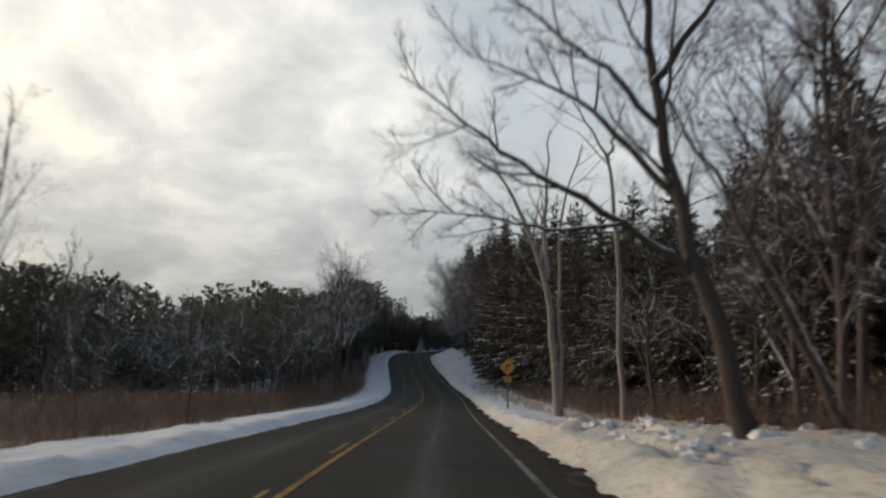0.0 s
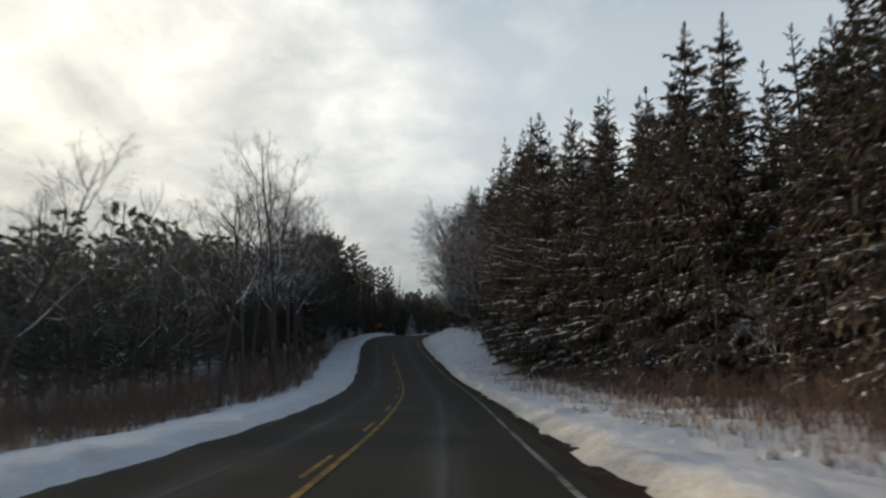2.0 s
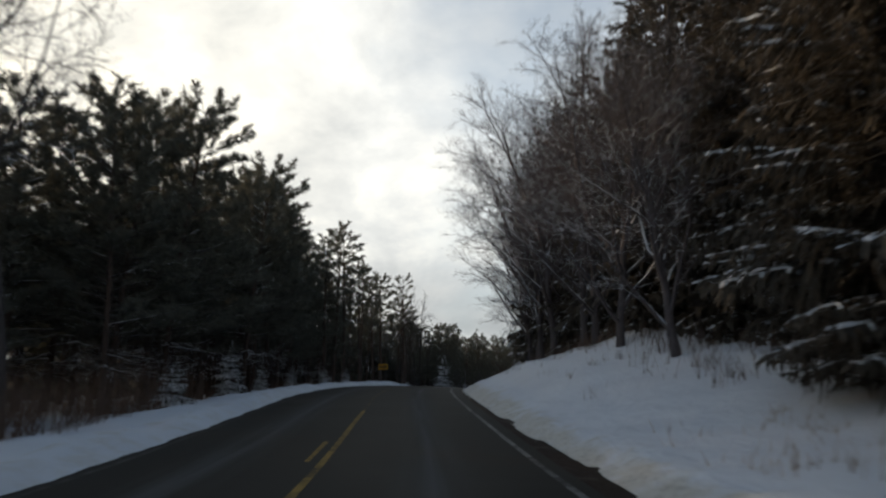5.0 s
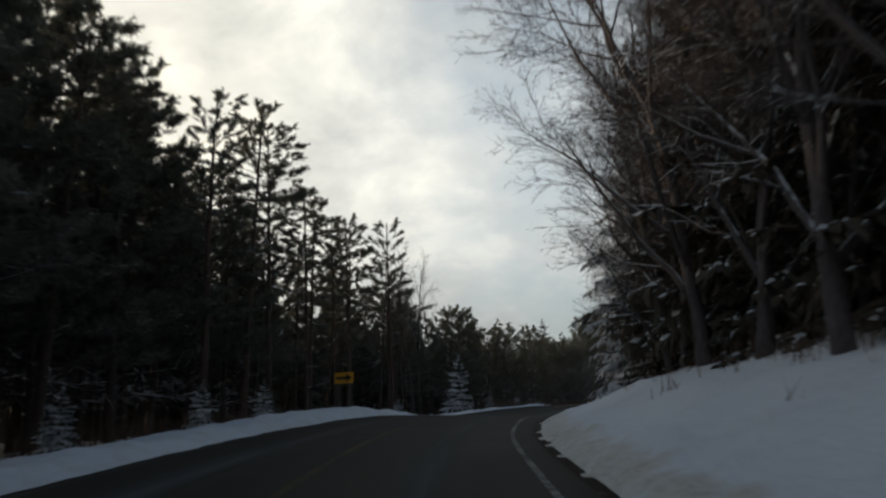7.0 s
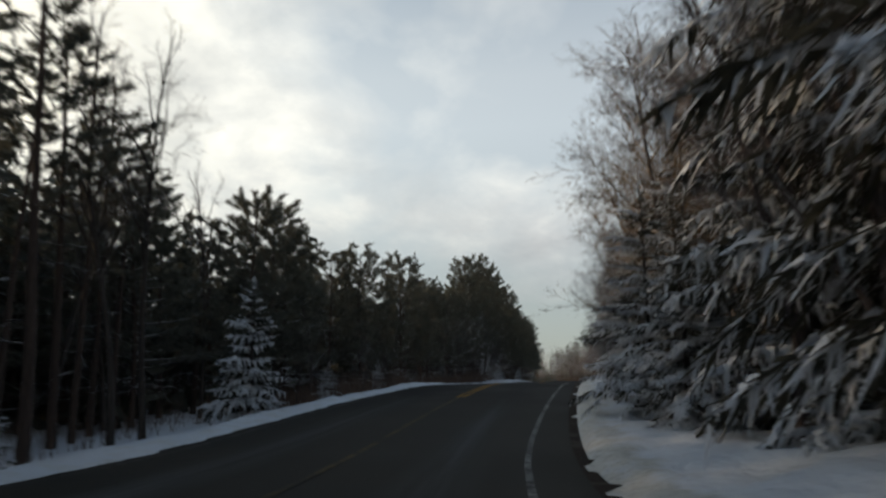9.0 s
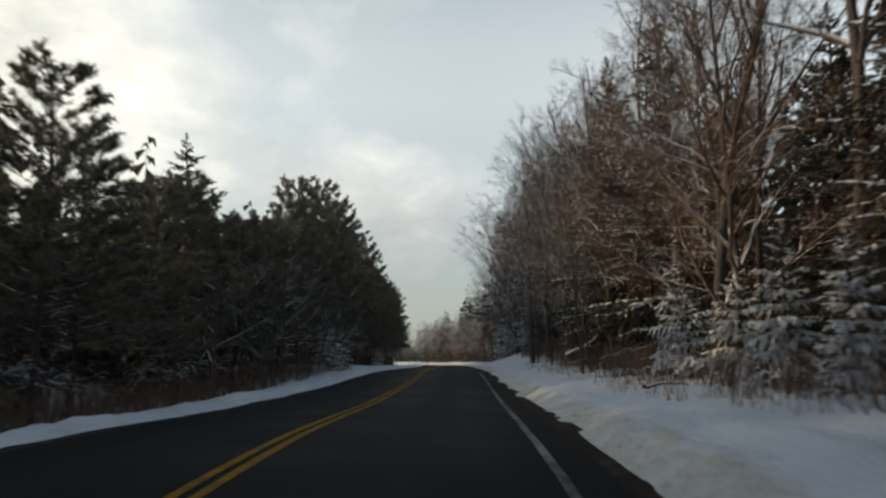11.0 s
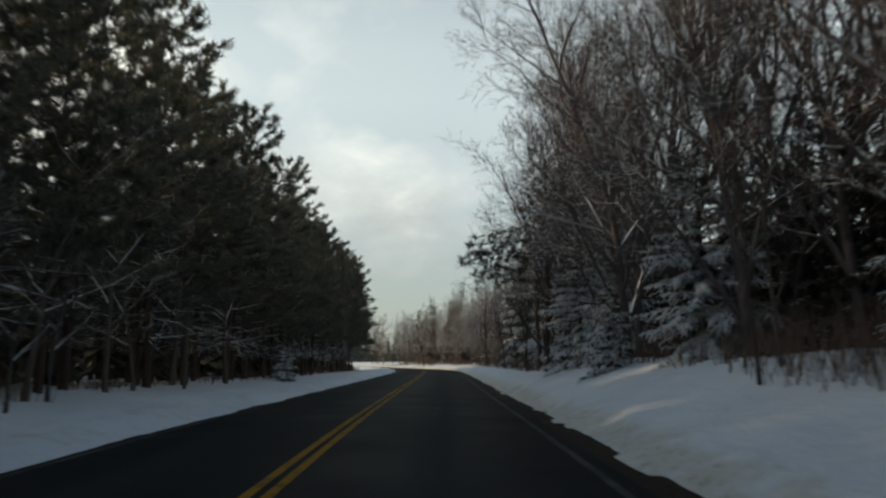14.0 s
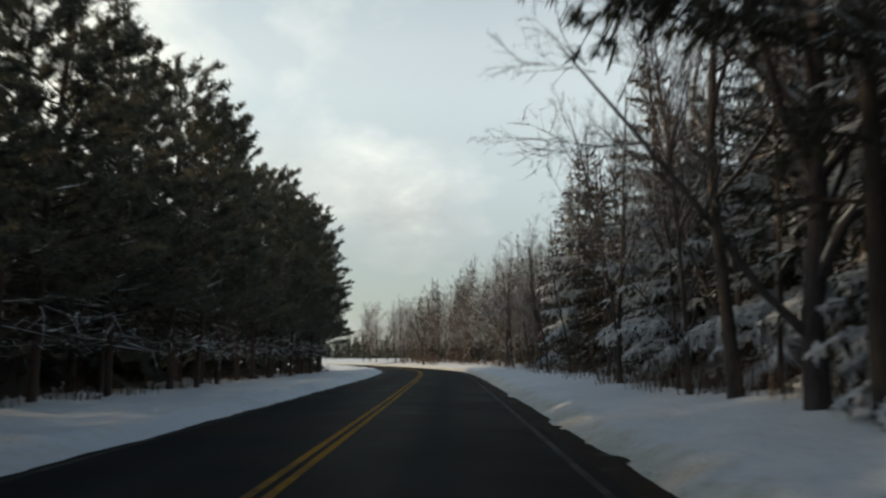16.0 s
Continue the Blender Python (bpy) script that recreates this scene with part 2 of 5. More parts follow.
MAT = {
    "snow": snow_material(), "sanded": dirty_snow_material(), "asphalt": asphalt_material(), "gravel": gravel_material(),
    "yellow": paint_material("worn_yellow_paint", (0.30, 0.195, 0.055), 0.02), "yellow_faded": paint_material("faded_yellow_paint", (0.115, 0.085, 0.036), -0.04), "yellow_fresh": paint_material("yellow_paint", (0.31, 0.155, 0.014), 0.05), "white": paint_material("worn_white_paint", (0.28, 0.275, 0.26), -0.02), "white_faint": paint_material("faint_white_paint", (0.10, 0.095, 0.085), -0.05),
    "bark_grey": bark_material("grey_bark", (0.030, 0.025, 0.024), (0.084, 0.071, 0.067), 0.46),
    "bark_dark": bark_material("dark_bark", (0.020, 0.016, 0.014), (0.060, 0.047, 0.039), 0.45),
    # red-brown twigs, with the low sun's warmth added to their colour
    "bark_brown_lit": bark_material("brown_lit_twig_bark", (0.052, 0.036, 0.027), (0.140, 0.094, 0.068), 0.45),
    # lighter tan copy of the twig bark, with low sun put into its colour
    "bark_sunlit": bark_material("sunlit_twig_bark", (0.085, 0.058, 0.036), (0.24, 0.165, 0.10), 0.40),
    "bark_pine": bark_material("red_pine_bark", (0.030, 0.020, 0.016), (0.075, 0.048, 0.036), 0.1),
    "bark_pale": bark_material("bleached_bark", (0.12, 0.10, 0.085), (0.33, 0.28, 0.24), 0.3),
    "needle_spruce": needle_material("snowy_spruce_needles", (0.045, 0.038, 0.030), (0.108, 0.091, 0.070), 0.62),
    "needle_snowy": needle_material("snow_laden_needles", (0.036, 0.037, 0.028), (0.074, 0.071, 0.053), 0.80),
    "needle_white": needle_material("snow_covered_needles", (0.045, 0.047, 0.036), (0.090, 0.087, 0.066), 0.88),
    "needle_pine": needle_material("pine_needles", (0.076, 0.079, 0.064), (0.160, 0.157, 0.124), 0.62, 0.5),
    "laid_snow": plain_material("laid_snow", (0.62, 0.64, 0.67), 0.7, 0, 0.2, 3.0),
    "bark_twiggy": bark_material("twig_bark", (0.040, 0.033, 0.034), (0.110, 0.092, 0.093), 0.58),
    "bark_laden": bark_material("snow_laden_bark", (0.060, 0.050, 0.042), (0.13, 0.105, 0.09), 0.8),
    "needle_far": needle_material("far_needles", (0.038, 0.040, 0.030), (0.090, 0.090, 0.066), 0.30),
    "steel_dark": plain_material("dull_metal", (0.10, 0.10, 0.10), 0.6, 0.6, 0.3),
    "dry_grass": plain_material("dry_grass", (0.34, 0.23, 0.13), 0.9, 0, 0.5),
    "twig_red": plain_material("brush_twigs", (0.155, 0.100, 0.072), 0.9, 0, 0.5),
    "sign_yellow": plain_material("sign_yellow", (0.50, 0.245, 0.02), 0.45, 0, 0.15),
    "sign_black": plain_material("sign_black", (0.015, 0.015, 0.015), 0.5),
    "steel": plain_material("galvanised_steel", (0.16, 0.155, 0.15), 0.6, 0.6, 0.35),
    "post": plain_material("weathered_post", (0.10, 0.08, 0.065), 0.9, 0, 0.4),
}

# ---- the road's line: x, y, z of its middle, behind to far ahead ----
ROAD = [
    (-1.91, -162.00, 4.36),
    (-2.05, -52.00, 1.40),
    (-2.10, -12.00, 0.32),
    (-2.12, 0.00, -0.00),
    (-2.13, 12.00, -0.33),
    (-2.11, 24.00, -0.73),
    (-2.06, 36.00, -1.14),
    (-1.95, 48.00, -1.51),
    (-1.85, 60.00, -1.77),
    (-1.93, 72.00, -1.89),
    (-2.27, 84.00, -1.89),
    (-3.00, 96.00, -1.68),
    (-3.96, 108.00, -0.94),
    (-5.05, 120.00, 0.14),
    (-6.05, 132.00, 1.26),
    (-6.58, 144.00, 2.14),
    (-6.46, 156.00, 2.84),
    (-5.02, 168.00, 3.44),
    (-2.33, 180.00, 3.60),
    (1.51, 192.00, 4.38),
    (5.80, 204.00, 5.03),
    (10.26, 216.00, 5.05),
    (14.74, 228.00, 5.17),
    (19.14, 240.00, 5.44),
    (23.45, 252.00, 5.56),
    (29.25, 268.00, 5.56),
    (39.57, 296.17, 5.56),
    (49.61, 324.44, 5.56),
    (55.09, 343.73, 5.56),
    (57.56, 364.13, 5.58),
    (57.40, 385.49, 5.62),
    (50.82, 419.85, 5.6),
    (-35.60, 643.23, 5.5)
]


def spline(points, step=1.0):
    """A smooth line through the points, at even steps, as an array."""
    p = np.array([2 * np.array(points[0]) - points[1], *points, 2 * np.array(points[-1]) - points[-2]], float)
    out = []
    for i in range(1, len(p) - 2):
        n = max(int(np.linalg.norm(p[i + 1] - p[i]) / 0.25), 2)
        for u in np.linspace(0, 1, n, endpoint=False):
            out.append(0.5 * (2 * p[i] + (p[i + 1] - p[i - 1]) * u + (2 * p[i - 1] - 5 * p[i] + 4 * p[i + 1] - p[i + 2]) * u * u
                              + (3 * p[i] - p[i - 1] - 3 * p[i + 1] + p[i + 2]) * u ** 3))
    out = np.array(out)
    d = np.concatenate([[0], np.cumsum(np.linalg.norm(np.diff(out[:, :2], axis=0), axis=1))])
    s = np.arange(0, d[-1], step)
    return np.stack([np.interp(s, d, out[:, k]) for k in range(3)], 1)


LINE = spline(ROAD)
S0 = float(np.argmin(np.abs(LINE[:, 1])))            # so that s = 0 lies where the drive begins
TAN = np.gradient(LINE, axis=0)
TAN[:, 2] = 0
for _ in range(3):
    TAN[1:-1] = (TAN[:-2] + TAN[1:-1] * 2 + TAN[2:]) / 4
TAN /= np.linalg.norm(TAN, axis=1)[:, None]
S_AXIS = np.arange(len(LINE)) - S0
S_MIN, S_MAX = float(S_AXIS[0]), float(S_AXIS[-1])


def line_at(s):
    return np.stack([np.interp(s, S_AXIS, LINE[:, k]) for k in range(3)], -1), np.stack([np.interp(s, S_AXIS, TAN[:, k]) for k in range(2)], -1)


def table(s, rows):
    """Rows of (s, value): the value at s."""
    return np.interp(s, [r[0] for r in rows], [r[1] for r in rows])


# heights over the road at chosen distances from its middle, along the way
OFF_R = (4.5, 5.1, 6.2, 8.0, 11.0, 16.0, 30.0)
# the first stretch, then from the bend on
RIGHT_START = [
    (-40, (-0.08, 0.22, 0.42, 0.55, 0.5, 0.3, 0.5)), (12, (-0.08, 0.22, 0.42, 0.50, 0.4, 0.2, 0.5)), (30, (-0.08, 0.2, 0.15, 0.05, 0.0, 0.0, 0.4)),
    (95, (-0.08, 0.2, 0.2, 0.2, 0.2, 0.4, 1.0)), (112, (-0.08, 0.2, 0.3, 0.6, 1.2, 1.8, 3.0)), (128, (-0.08, 0.2, 0.6, 1.7, 3.0, 3.6, 4.5)),
    (146, (-0.08, 0.2, 0.6, 1.5, 2.4, 3.2, 4.0)),
]
RIGHT_END = [
    (160, (-0.08, 0.2, 0.6, 1.5, 2.5, 3.2, 4.0)), (169, (-0.08, 0.15, 0.4, 1.0, 1.5, 2.0, 3.0)), (177, (-0.08, 0.15, 0.3, 0.6, 0.8, 1.2, 2.0)), (185, (-0.08, 0.2, 0.25, 0.3, 0.4, 0.6, 1.0)),
    (215, (-0.08, 0.2, 0.3, 0.4, 0.5, 0.6, 1.0)), (240, (-0.08, 0.2, 0.35, 0.6, 0.8, 0.9, 1.2)), (252, (-0.08, 0.2, 0.45, 0.85, 1.1, 1.2, 1.4)), (259, (-0.08, 0.2, 0.6, 1.2, 1.4, 1.5, 1.6)), (269, (-0.08, 0.2, 0.65, 1.25, 1.4, 1.5, 1.6)),
    (278, (-0.08, 0.2, 0.5, 0.9, 1.1, 1.2, 1.4)), (294, (-0.08, 0.2, 0.3, 0.45, 0.6, 0.7, 1.0)), (350, (-0.08, 0.2, 0.3, 0.5, 0.6, 0.6, 0.8)),
]
RIGHT = RIGHT_START + RIGHT_END
OFF_L = (3.6, 4.3, 6.5, 9.0, 14.0, 20.0, 40.0)
LEFT = [
    (-40, (-0.08, 0.18, 0.1, -0.3, -0.8, -1.0, -1.2)), (60, (-0.08, 0.18, -0.05, -0.4, -0.7, -0.8, -1.0)), (120, (-0.08, 0.18, -0.1, -0.5, -0.7, -0.8, -0.9)),
    (146, (-0.08, 0.15, -0.2, -0.75, -1.1, -1.2, -1.3)), (159, (-0.08, 0.2, 0.0, -0.6, -1.1, -1.3, -1.4)), (168, (-0.08, 0.25, 0.25, -0.5, -1.1, -1.4, -1.5)), (177, (-0.08, 0.0, -0.5, -0.9, -1.2, -1.4, -1.6)), (196, (-0.08, 0.0, -0.5, -0.9, -1.2, -1.4, -1.6)), (215, (-0.08, 0.10, -0.35, -0.8, -1.0, -1.2, -1.5)), (236, (-0.08, 0.12, -0.1, -0.2, -0.3, -0.3, -0.4)),
    (250, (-0.08, 0.18, 0.3, 0.55, 0.7, 0.8, 0.9)), (290, (-0.08, 0.15, 0.1, 0.15, 0.2, 0.3, 0.4)), (350, (-0.08, 0.15, 0.1, 0.0, -0.1, -0.2, -0.3)),
]


BANK = [(118, 0.0), (145, 0.016), (163, 0.035), (185, 0.042), (202, 0.015), (214, 0.0)]
CLOSER = [(110, 0.0), (130, 0.35), (200, 0.4), (215, 0.0)]


def tilt(s, off):
    """How far the banked curve lifts the road and its verge at a distance from the middle."""
    return float(table(s, BANK)) * (1.9 - max(min(off, 12.0), -14.0))


def rise(s, off):
    """Height of the ground over the road's middle, without bumps."""
    s, off = np.broadcast_arrays(np.asarray(s, float), np.asarray(off, float))
    out = np.zeros(s.shape)
    for side, offs, rows in ((1, OFF_R, RIGHT), (-1, OFF_L, LEFT)):
        keys = [r[0] for r in rows]
        cols = np.stack([np.interp(s, keys, [r[1][k] for r in rows]) for k in range(len(offs))], -1)
        a = np.clip(off * side, offs[0], offs[-1])
        k = np.clip(np.searchsorted(offs, a) - 1, 0, len(offs) - 2)
        o = np.array(offs)
        u = (a - o[k]) / (o[k + 1] - o[k])
        val = np.take_along_axis(cols, k[..., None], -1)[..., 0] * (1 - u) + np.take_along_axis(cols, k[..., None] + 1, -1)[..., 0] * u
        out = np.where(off * side > offs[0], val, out)
    return np.where((off <= 4.5) & (off >= -3.6), -0.10, out)


def rough_at(x, y, amount):
    v = Vector((x, y, 0))
    return amount * (0.6 * noise.noise(v * 0.35) + 0.5 * noise.noise(v * 1.1) + 0.25 * noise.noise(v * 2.7))


def ground_at(s, off):
    p, t = line_at(s)
    x, y = p[0] + t[1] * off, p[1] - t[0] * off
    a = off - 0.3 if off > 0 else 0.6 - off
    amount = 0.0 if a < 4.2 else min((a - 4.2) * 0.30, 0.20)
    lump = 0.10 * max(0.0, 1 - abs(a - 5.2) / 1.2) * noise.noise(Vector((x * 2.3, y * 2.3, 3.0)))
    if off > 4.6 and s < 34:
        # ploughed chunks in the bank
        lump += 0.42 * min(1, (34 - s) / 12) * min(1, (off - 4.6)) * (abs(noise.noise(Vector((x * 1.1, y * 1.1, 7.0)))) + 0.6 * abs(noise.noise(Vector((x * 2.6, y * 2.6, 9.0)))) - 0.2)
    # in the curve the snow reaches closer to the asphalt
    off += float(table(s, CLOSER)) if 4.3 + 0.35 * noise.noise(Vector((s * 0.7, 11.0, 0))) + 0.2 * noise.noise(Vector((s * 2.1, 12.0, 0))) < off < 8 else 0.0
    edge = 0.35 * noise.noise(Vector((s * 0.33, 5.0 if off > 0 else 1.0, 0))) + 0.15 * noise.noise(Vector((s * 1.3, 5.0 if off > 0 else 1.0, 2)))
    o = off if a < 4.0 or a > 8 else math.copysign(max(abs(off) - edge * (0.5 if off < 0 else 1.0) * (1 - (a - 4.0) / 4), 3.5), off)
    return Vector((x, y, p[2] + tilt(s, off) + float(rise(s, o)) + rough_at(x, y, amount) + lump))


def mesh_object(name, verts, faces, material, parent=None, label="", smooth=False):
    me = bpy.data.meshes.new(name)
    me.from_pydata([tuple(v) for v in verts], [], faces)
    me.materials.append(material)
    if smooth:
        me.polygons.foreach_set("use_smooth", [True] * len(me.polygons))
    me.update()
    ob = new(name, me)
    ob.parent = parent
    if label:
        ob["label"] = label
    return ob


def grid_faces(rows, cols):
    return [(i * cols + j, i * cols + j + 1, (i + 1) * cols + j + 1, (i + 1) * cols + j) for i in range(rows - 1) for j in range(cols - 1)]


def build_ground():
    ss = np.concatenate([np.arange(S_MIN + 2, -20, 4.0), np.arange(-20, 330, 0.45), np.arange(330, S_MAX - 2, 3.0)])
    side = np.concatenate([[0, 3.2, 3.45, 3.6, 3.75, 3.9], np.arange(4.0, 7.0, 0.22), np.arange(7.0, 14, 0.6), np.arange(14, 30, 2.0), np.arange(30, 61, 6.0)])
    offs = np.concatenate([-side[:0:-1], side])
    verts, grit = [], []
    for s in ss:
        row = [ground_at(s, o) for o in offs]
        far = [Vector((p.x + 1500 * o, p.y, p.z + 1.0)) for o, p in ((-1, row[0]), (1, row[-1]))]
        verts += [far[0], *row, far[1]]
        # warm sunlight on the first right-hand bank put into the grit, over real sand
        start = float(np.clip((36 - s) / 14, 0, 1))
        grit += [0, *[max(float(np.clip((5.6 - abs(o)) / 1.1, 0, 0.75)) * (1.0 if o > 0 else 0.45), 0.85 * start if 4 < o < 14 else 0) for o in offs], 0]
    ob = mesh_object("ground", verts, grid_faces(len(ss), len(offs) + 2), MAT["snow"], smooth=True)
    ob.data.attributes.new("grit", "FLOAT", "POINT").data.foreach_set("value", grit)
    tagged(ob, "rolling ground under a blanket of fresh snow", "ground", kind="structure")


def strip(name, material, s0, s1, a, b, lift, step=1.0, ragged=0.0, parent=None, crown=True, seed=0.0):
    """A band that follows the road between the distances a and b from its middle."""
    ss = np.arange(s0, s1 + step * 0.5, step)
    cuts = max(2, int(abs(b - a) / 0.6) + 1)
    verts = []
    for s in ss:
        p, t = line_at(s)
        for k in range(cuts):
            u = k / (cuts - 1)
            o = a + (b - a) * u
            if ragged and k in (0, cuts - 1):
                o += ragged * noise.noise(Vector((s * 0.4, seed + k, 0))) + 0.5 * ragged * noise.noise(Vector((s * 1.7, seed + k, 4)))
            verts.append((p[0] + t[1] * o, p[1] - t[0] * o, p[2] + tilt(s, o) + lift - (0.018 * abs(o) if crown else 0)))
    ob = mesh_object(name, verts, grid_faces(len(ss), cuts), material, parent, smooth=True)
    uv = ob.data.uv_layers.new(name="road")
    flat = []
    for loop in ob.data.loops:
        i, k = divmod(loop.vertex_index, cuts)
        flat += [a + (b - a) * k / (cuts - 1), float(ss[i])]
    uv.data.foreach_set("uv", flat)
    return ob


build_ground()
road = strip("road", MAT["asphalt"], S_MIN + 4, S_MAX - 4, -3.8, 4.0, 0.0)
tagged(road, "two-lane asphalt road, damp and salt-streaked, between snow banks", "road", kind="structure")
EDGE = [(-30, 3.5), (60, 3.55), (95, 3.8), (130, 3.5), (160, 3.4), (172, 3.1), (180, 3.1), (200, 3.4), (235, 3.7), (360, 3.75)]


def edge_strip(side, s0, s1, paint):
    """The painted line at the lane's outer edge, whose distance from the middle changes along the way."""
    ss = np.arange(s0, s1 + 0.5, 1.0)
    verts = []
    for s in ss:
        p, t = line_at(s)
        c = float(table(s, EDGE)) if side > 0 else 3.42
        for o in (side * c - 0.06, side * c + 0.06):
            o += 0.015 * noise.noise(Vector((s * 0.7, side, 0)))
            verts.append((p[0] + t[1] * o, p[1] - t[0] * o, p[2] + tilt(s, o) + 0.006 - 0.018 * abs(o)))
    tagged(mesh_object("edge_line", verts, grid_faces(len(ss), 2), MAT[paint], road), "worn white edge line")


edge_strip(-1, -30, 400, "white_faint")
edge_strip(1, -30, 246, "white")
edge_strip(1, 246, 400, "white_faint")
tagged(strip("centre_line", MAT["yellow"], -30, 122, -0.06, 0.06, 0.006, ragged=0.01, parent=road), "worn single yellow centre line")
tagged(strip("centre_line", MAT["yellow_faded"], 122, 194, -0.06, 0.06, 0.006, ragged=0.02, parent=road), "badly faded yellow centre line")
for k in range(15):
    s = -10 + 8.6 * k
    tagged(strip("line_dash", MAT["yellow"], s, s + 2.6, -0.32, -0.22, 0.006, ragged=0.02, parent=road), "faded yellow dash beside the centre line")
for o in (-0.11, 0.11):
    tagged(strip("centre_line", MAT["yellow_fresh"], 194, 400, o - 0.06, o + 0.06, 0.006, ragged=0.01, parent=road), "worn double yellow centre line")
tagged(strip("shoulder", MAT["gravel"], -30, 400, 3.7, 5.1, -0.006, 0.5, ragged=0.3, seed=3, crown=True), "strip of dark wet gravel beside the asphalt", "shoulder", kind="structure")


# ---- trees ----
def array_mesh(name, v, f, slots, materials, parent=None, label="", smooth=False):
    """A mesh object from arrays of points and triangles."""
    me = bpy.data.meshes.new(name)
    me.vertices.add(len(v))
    me.vertices.foreach_set("co", np.ascontiguousarray(v, np.float32).ravel())
    me.loops.add(len(f) * 3)
    me.loops.foreach_set("vertex_index", np.ascontiguousarray(f, np.int32).ravel())
    me.polygons.add(len(f))
    me.polygons.foreach_set("loop_start", np.arange(0, len(f) * 3, 3, dtype=np.int32))
    for mat in materials:
        me.materials.append(mat)
    me.polygons.foreach_set("material_index", np.ascontiguousarray(slots, np.int32))
    me.polygons.foreach_set("use_smooth", np.full(len(f), smooth))
    me.update(calc_edges=True)
    ob = new(name, me)
    ob.parent = parent
    if label:
        ob["label"] = label
    return ob


def axes(ways, rolls):
    """Turns whose x axis follows each way, rolled about it; as columns."""
    x = ways / np.linalg.norm(ways, axis=1)[:, None]
    y = np.cross(np.array((0.03, 0.02, 1.0)), x)
    y /= np.linalg.norm(y, axis=1)[:, None] + 1e-9
    z = np.cross(x, y)
    c, s = np.cos(rolls)[:, None], np.sin(rolls)[:, None]
    return np.stack([x, y * c + z * s, z * c - y * s], -1)


class Soup:
    """Vertices, faces and material slots of one part while it grows."""

    def __init__(self):
        self.v, self.f, self.m = [], [], []
        self.sprays, self.many = [], []

    def tube(self, pts, radii, sides, slot=0):
        base = len(self.v)
        ref = Vector((0.31, 0.77, 0.55))
        for i, (p, r) in enumerate(zip(pts, radii)):
            d = (pts[min(i + 1, len(pts) - 1)] - pts[max(i - 1, 0)]).normalized()
            a = d.cross(ref).normalized()
            b = d.cross(a)
            for k in range(sides):
                w = 2 * math.pi * k / sides
                self.v.append(p + a * (r * math.cos(w)) + b * (r * math.sin(w)))
        for i in range(len(pts) - 1):
            for k in range(sides):
                q = (k + 1) % sides
                self.f.append((base + i * sides + k, base + i * sides + q, base + (i + 1) * sides + q, base + (i + 1) * sides + k))
                self.m.append(slot)

    def tri(self, a, b, c, slot=0):
        n = len(self.v)
        self.v += [a, b, c]
        self.f.append((n, n + 1, n + 2))
        self.m.append(slot)

    def sliver(self, rng, a, b, w0, w1, slot=0):
        """A twig as one thin blade from a to b."""
        sd = (b - a).cross(Vector((rng.gauss(0, 1), rng.gauss(0, 1), rng.gauss(0, 1)))).normalized()
        n = len(self.v)
        if w1 > 0:
            self.v += [a - sd * w0, a + sd * w0, b + sd * w1, b - sd * w1]
            self.f.append((n, n + 1, n + 2, n + 3))
        else:
            self.v += [a - sd * w0, a + sd * w0, b]
            self.f.append((n, n + 1, n + 2))
        self.m.append(slot)

    def spray(self, kind, at, way, size):
        """Notes a spray of a kind (an index into the units given to ob) to grow at a place."""
        self.sprays.append((kind, *at, *way, size))

    def scatter(self, unit, at, turns, sizes, bends=None):
        """Copies of a unit (points, triangles, slots) at places, turned, sized and bent downwards along their x."""
        v, f, m = unit
        loc = np.repeat(v[None], len(at), 0)
        if bends is not None:
            loc[:, :, 2] -= bends[:, None] * loc[:, :, 0] ** 2
        out = np.einsum("kij,knj->kni", turns, loc) * np.asarray(sizes)[:, None, None] + at[:, None]
        tri = f[None] + (np.arange(len(at)) * len(v))[:, None, None]
        self.many.append((out.reshape(-1, 3), tri.reshape(-1, 3), np.tile(m, len(at))))

    def ob(self, name, materials, parent, label="", smooth=False, kind="", units=(), seed=0):
        if self.sprays:
            rows = np.array(self.sprays)
            rolls = np.random.default_rng(seed).uniform(0, 6.28, len(rows))
            for k, unit in enumerate(units):
                pick = rows[:, 0] % len(units) == k
                if pick.any():
                    self.scatter(unit, rows[pick, 1:4], axes(rows[pick, 4:7], rolls[pick]), rows[pick, 7])
        tris, slots = [], []
        for f, m in zip(self.f, self.m):
            tris.append(f[:3])
            slots.append(m)
            if len(f) == 4:
                tris.append((f[0], f[2], f[3]))
                slots.append(m)
        vs, fs, ms = [np.array([tuple(p) for p in self.v], float).reshape(-1, 3)], [np.array(tris, int).reshape(-1, 3)], [np.array(slots, int)]
        n = len(self.v)
        for v, f, m in self.many:
            vs.append(v)
            fs.append(f + n)
            ms.append(m)
            n += len(v)
        return tagged(array_mesh(name, np.concatenate(vs), np.concatenate(fs), np.concatenate(ms), materials, parent, label, smooth), kind=kind)


class Unit:
    """A small growth (a frond, a tuft, a spray of twigs) made once and set many times, one metre long along x."""

    def __init__(self):
        self.v, self.f, self.m = [], [], []

    def strip(self, pts, across, widths, slot):
        n = len(self.v)
        for p, w in zip(pts, widths):
            self.v += [p - across * w, p + across * w]
        for i in range(len(pts) - 1):
            k = n + 2 * i
            self.f += [(k, k + 1, k + 3), (k, k + 3, k + 2)]
            self.m += [slot, slot]

    def tri(self, a, b, c, slot):
        n = len(self.v)
        self.v += [a, b, c]
        self.f.append((n, n + 1, n + 2))
        self.m.append(slot)

    def arrays(self):
        return np.array(self.v, float), np.array(self.f, int), np.array(self.m, int)


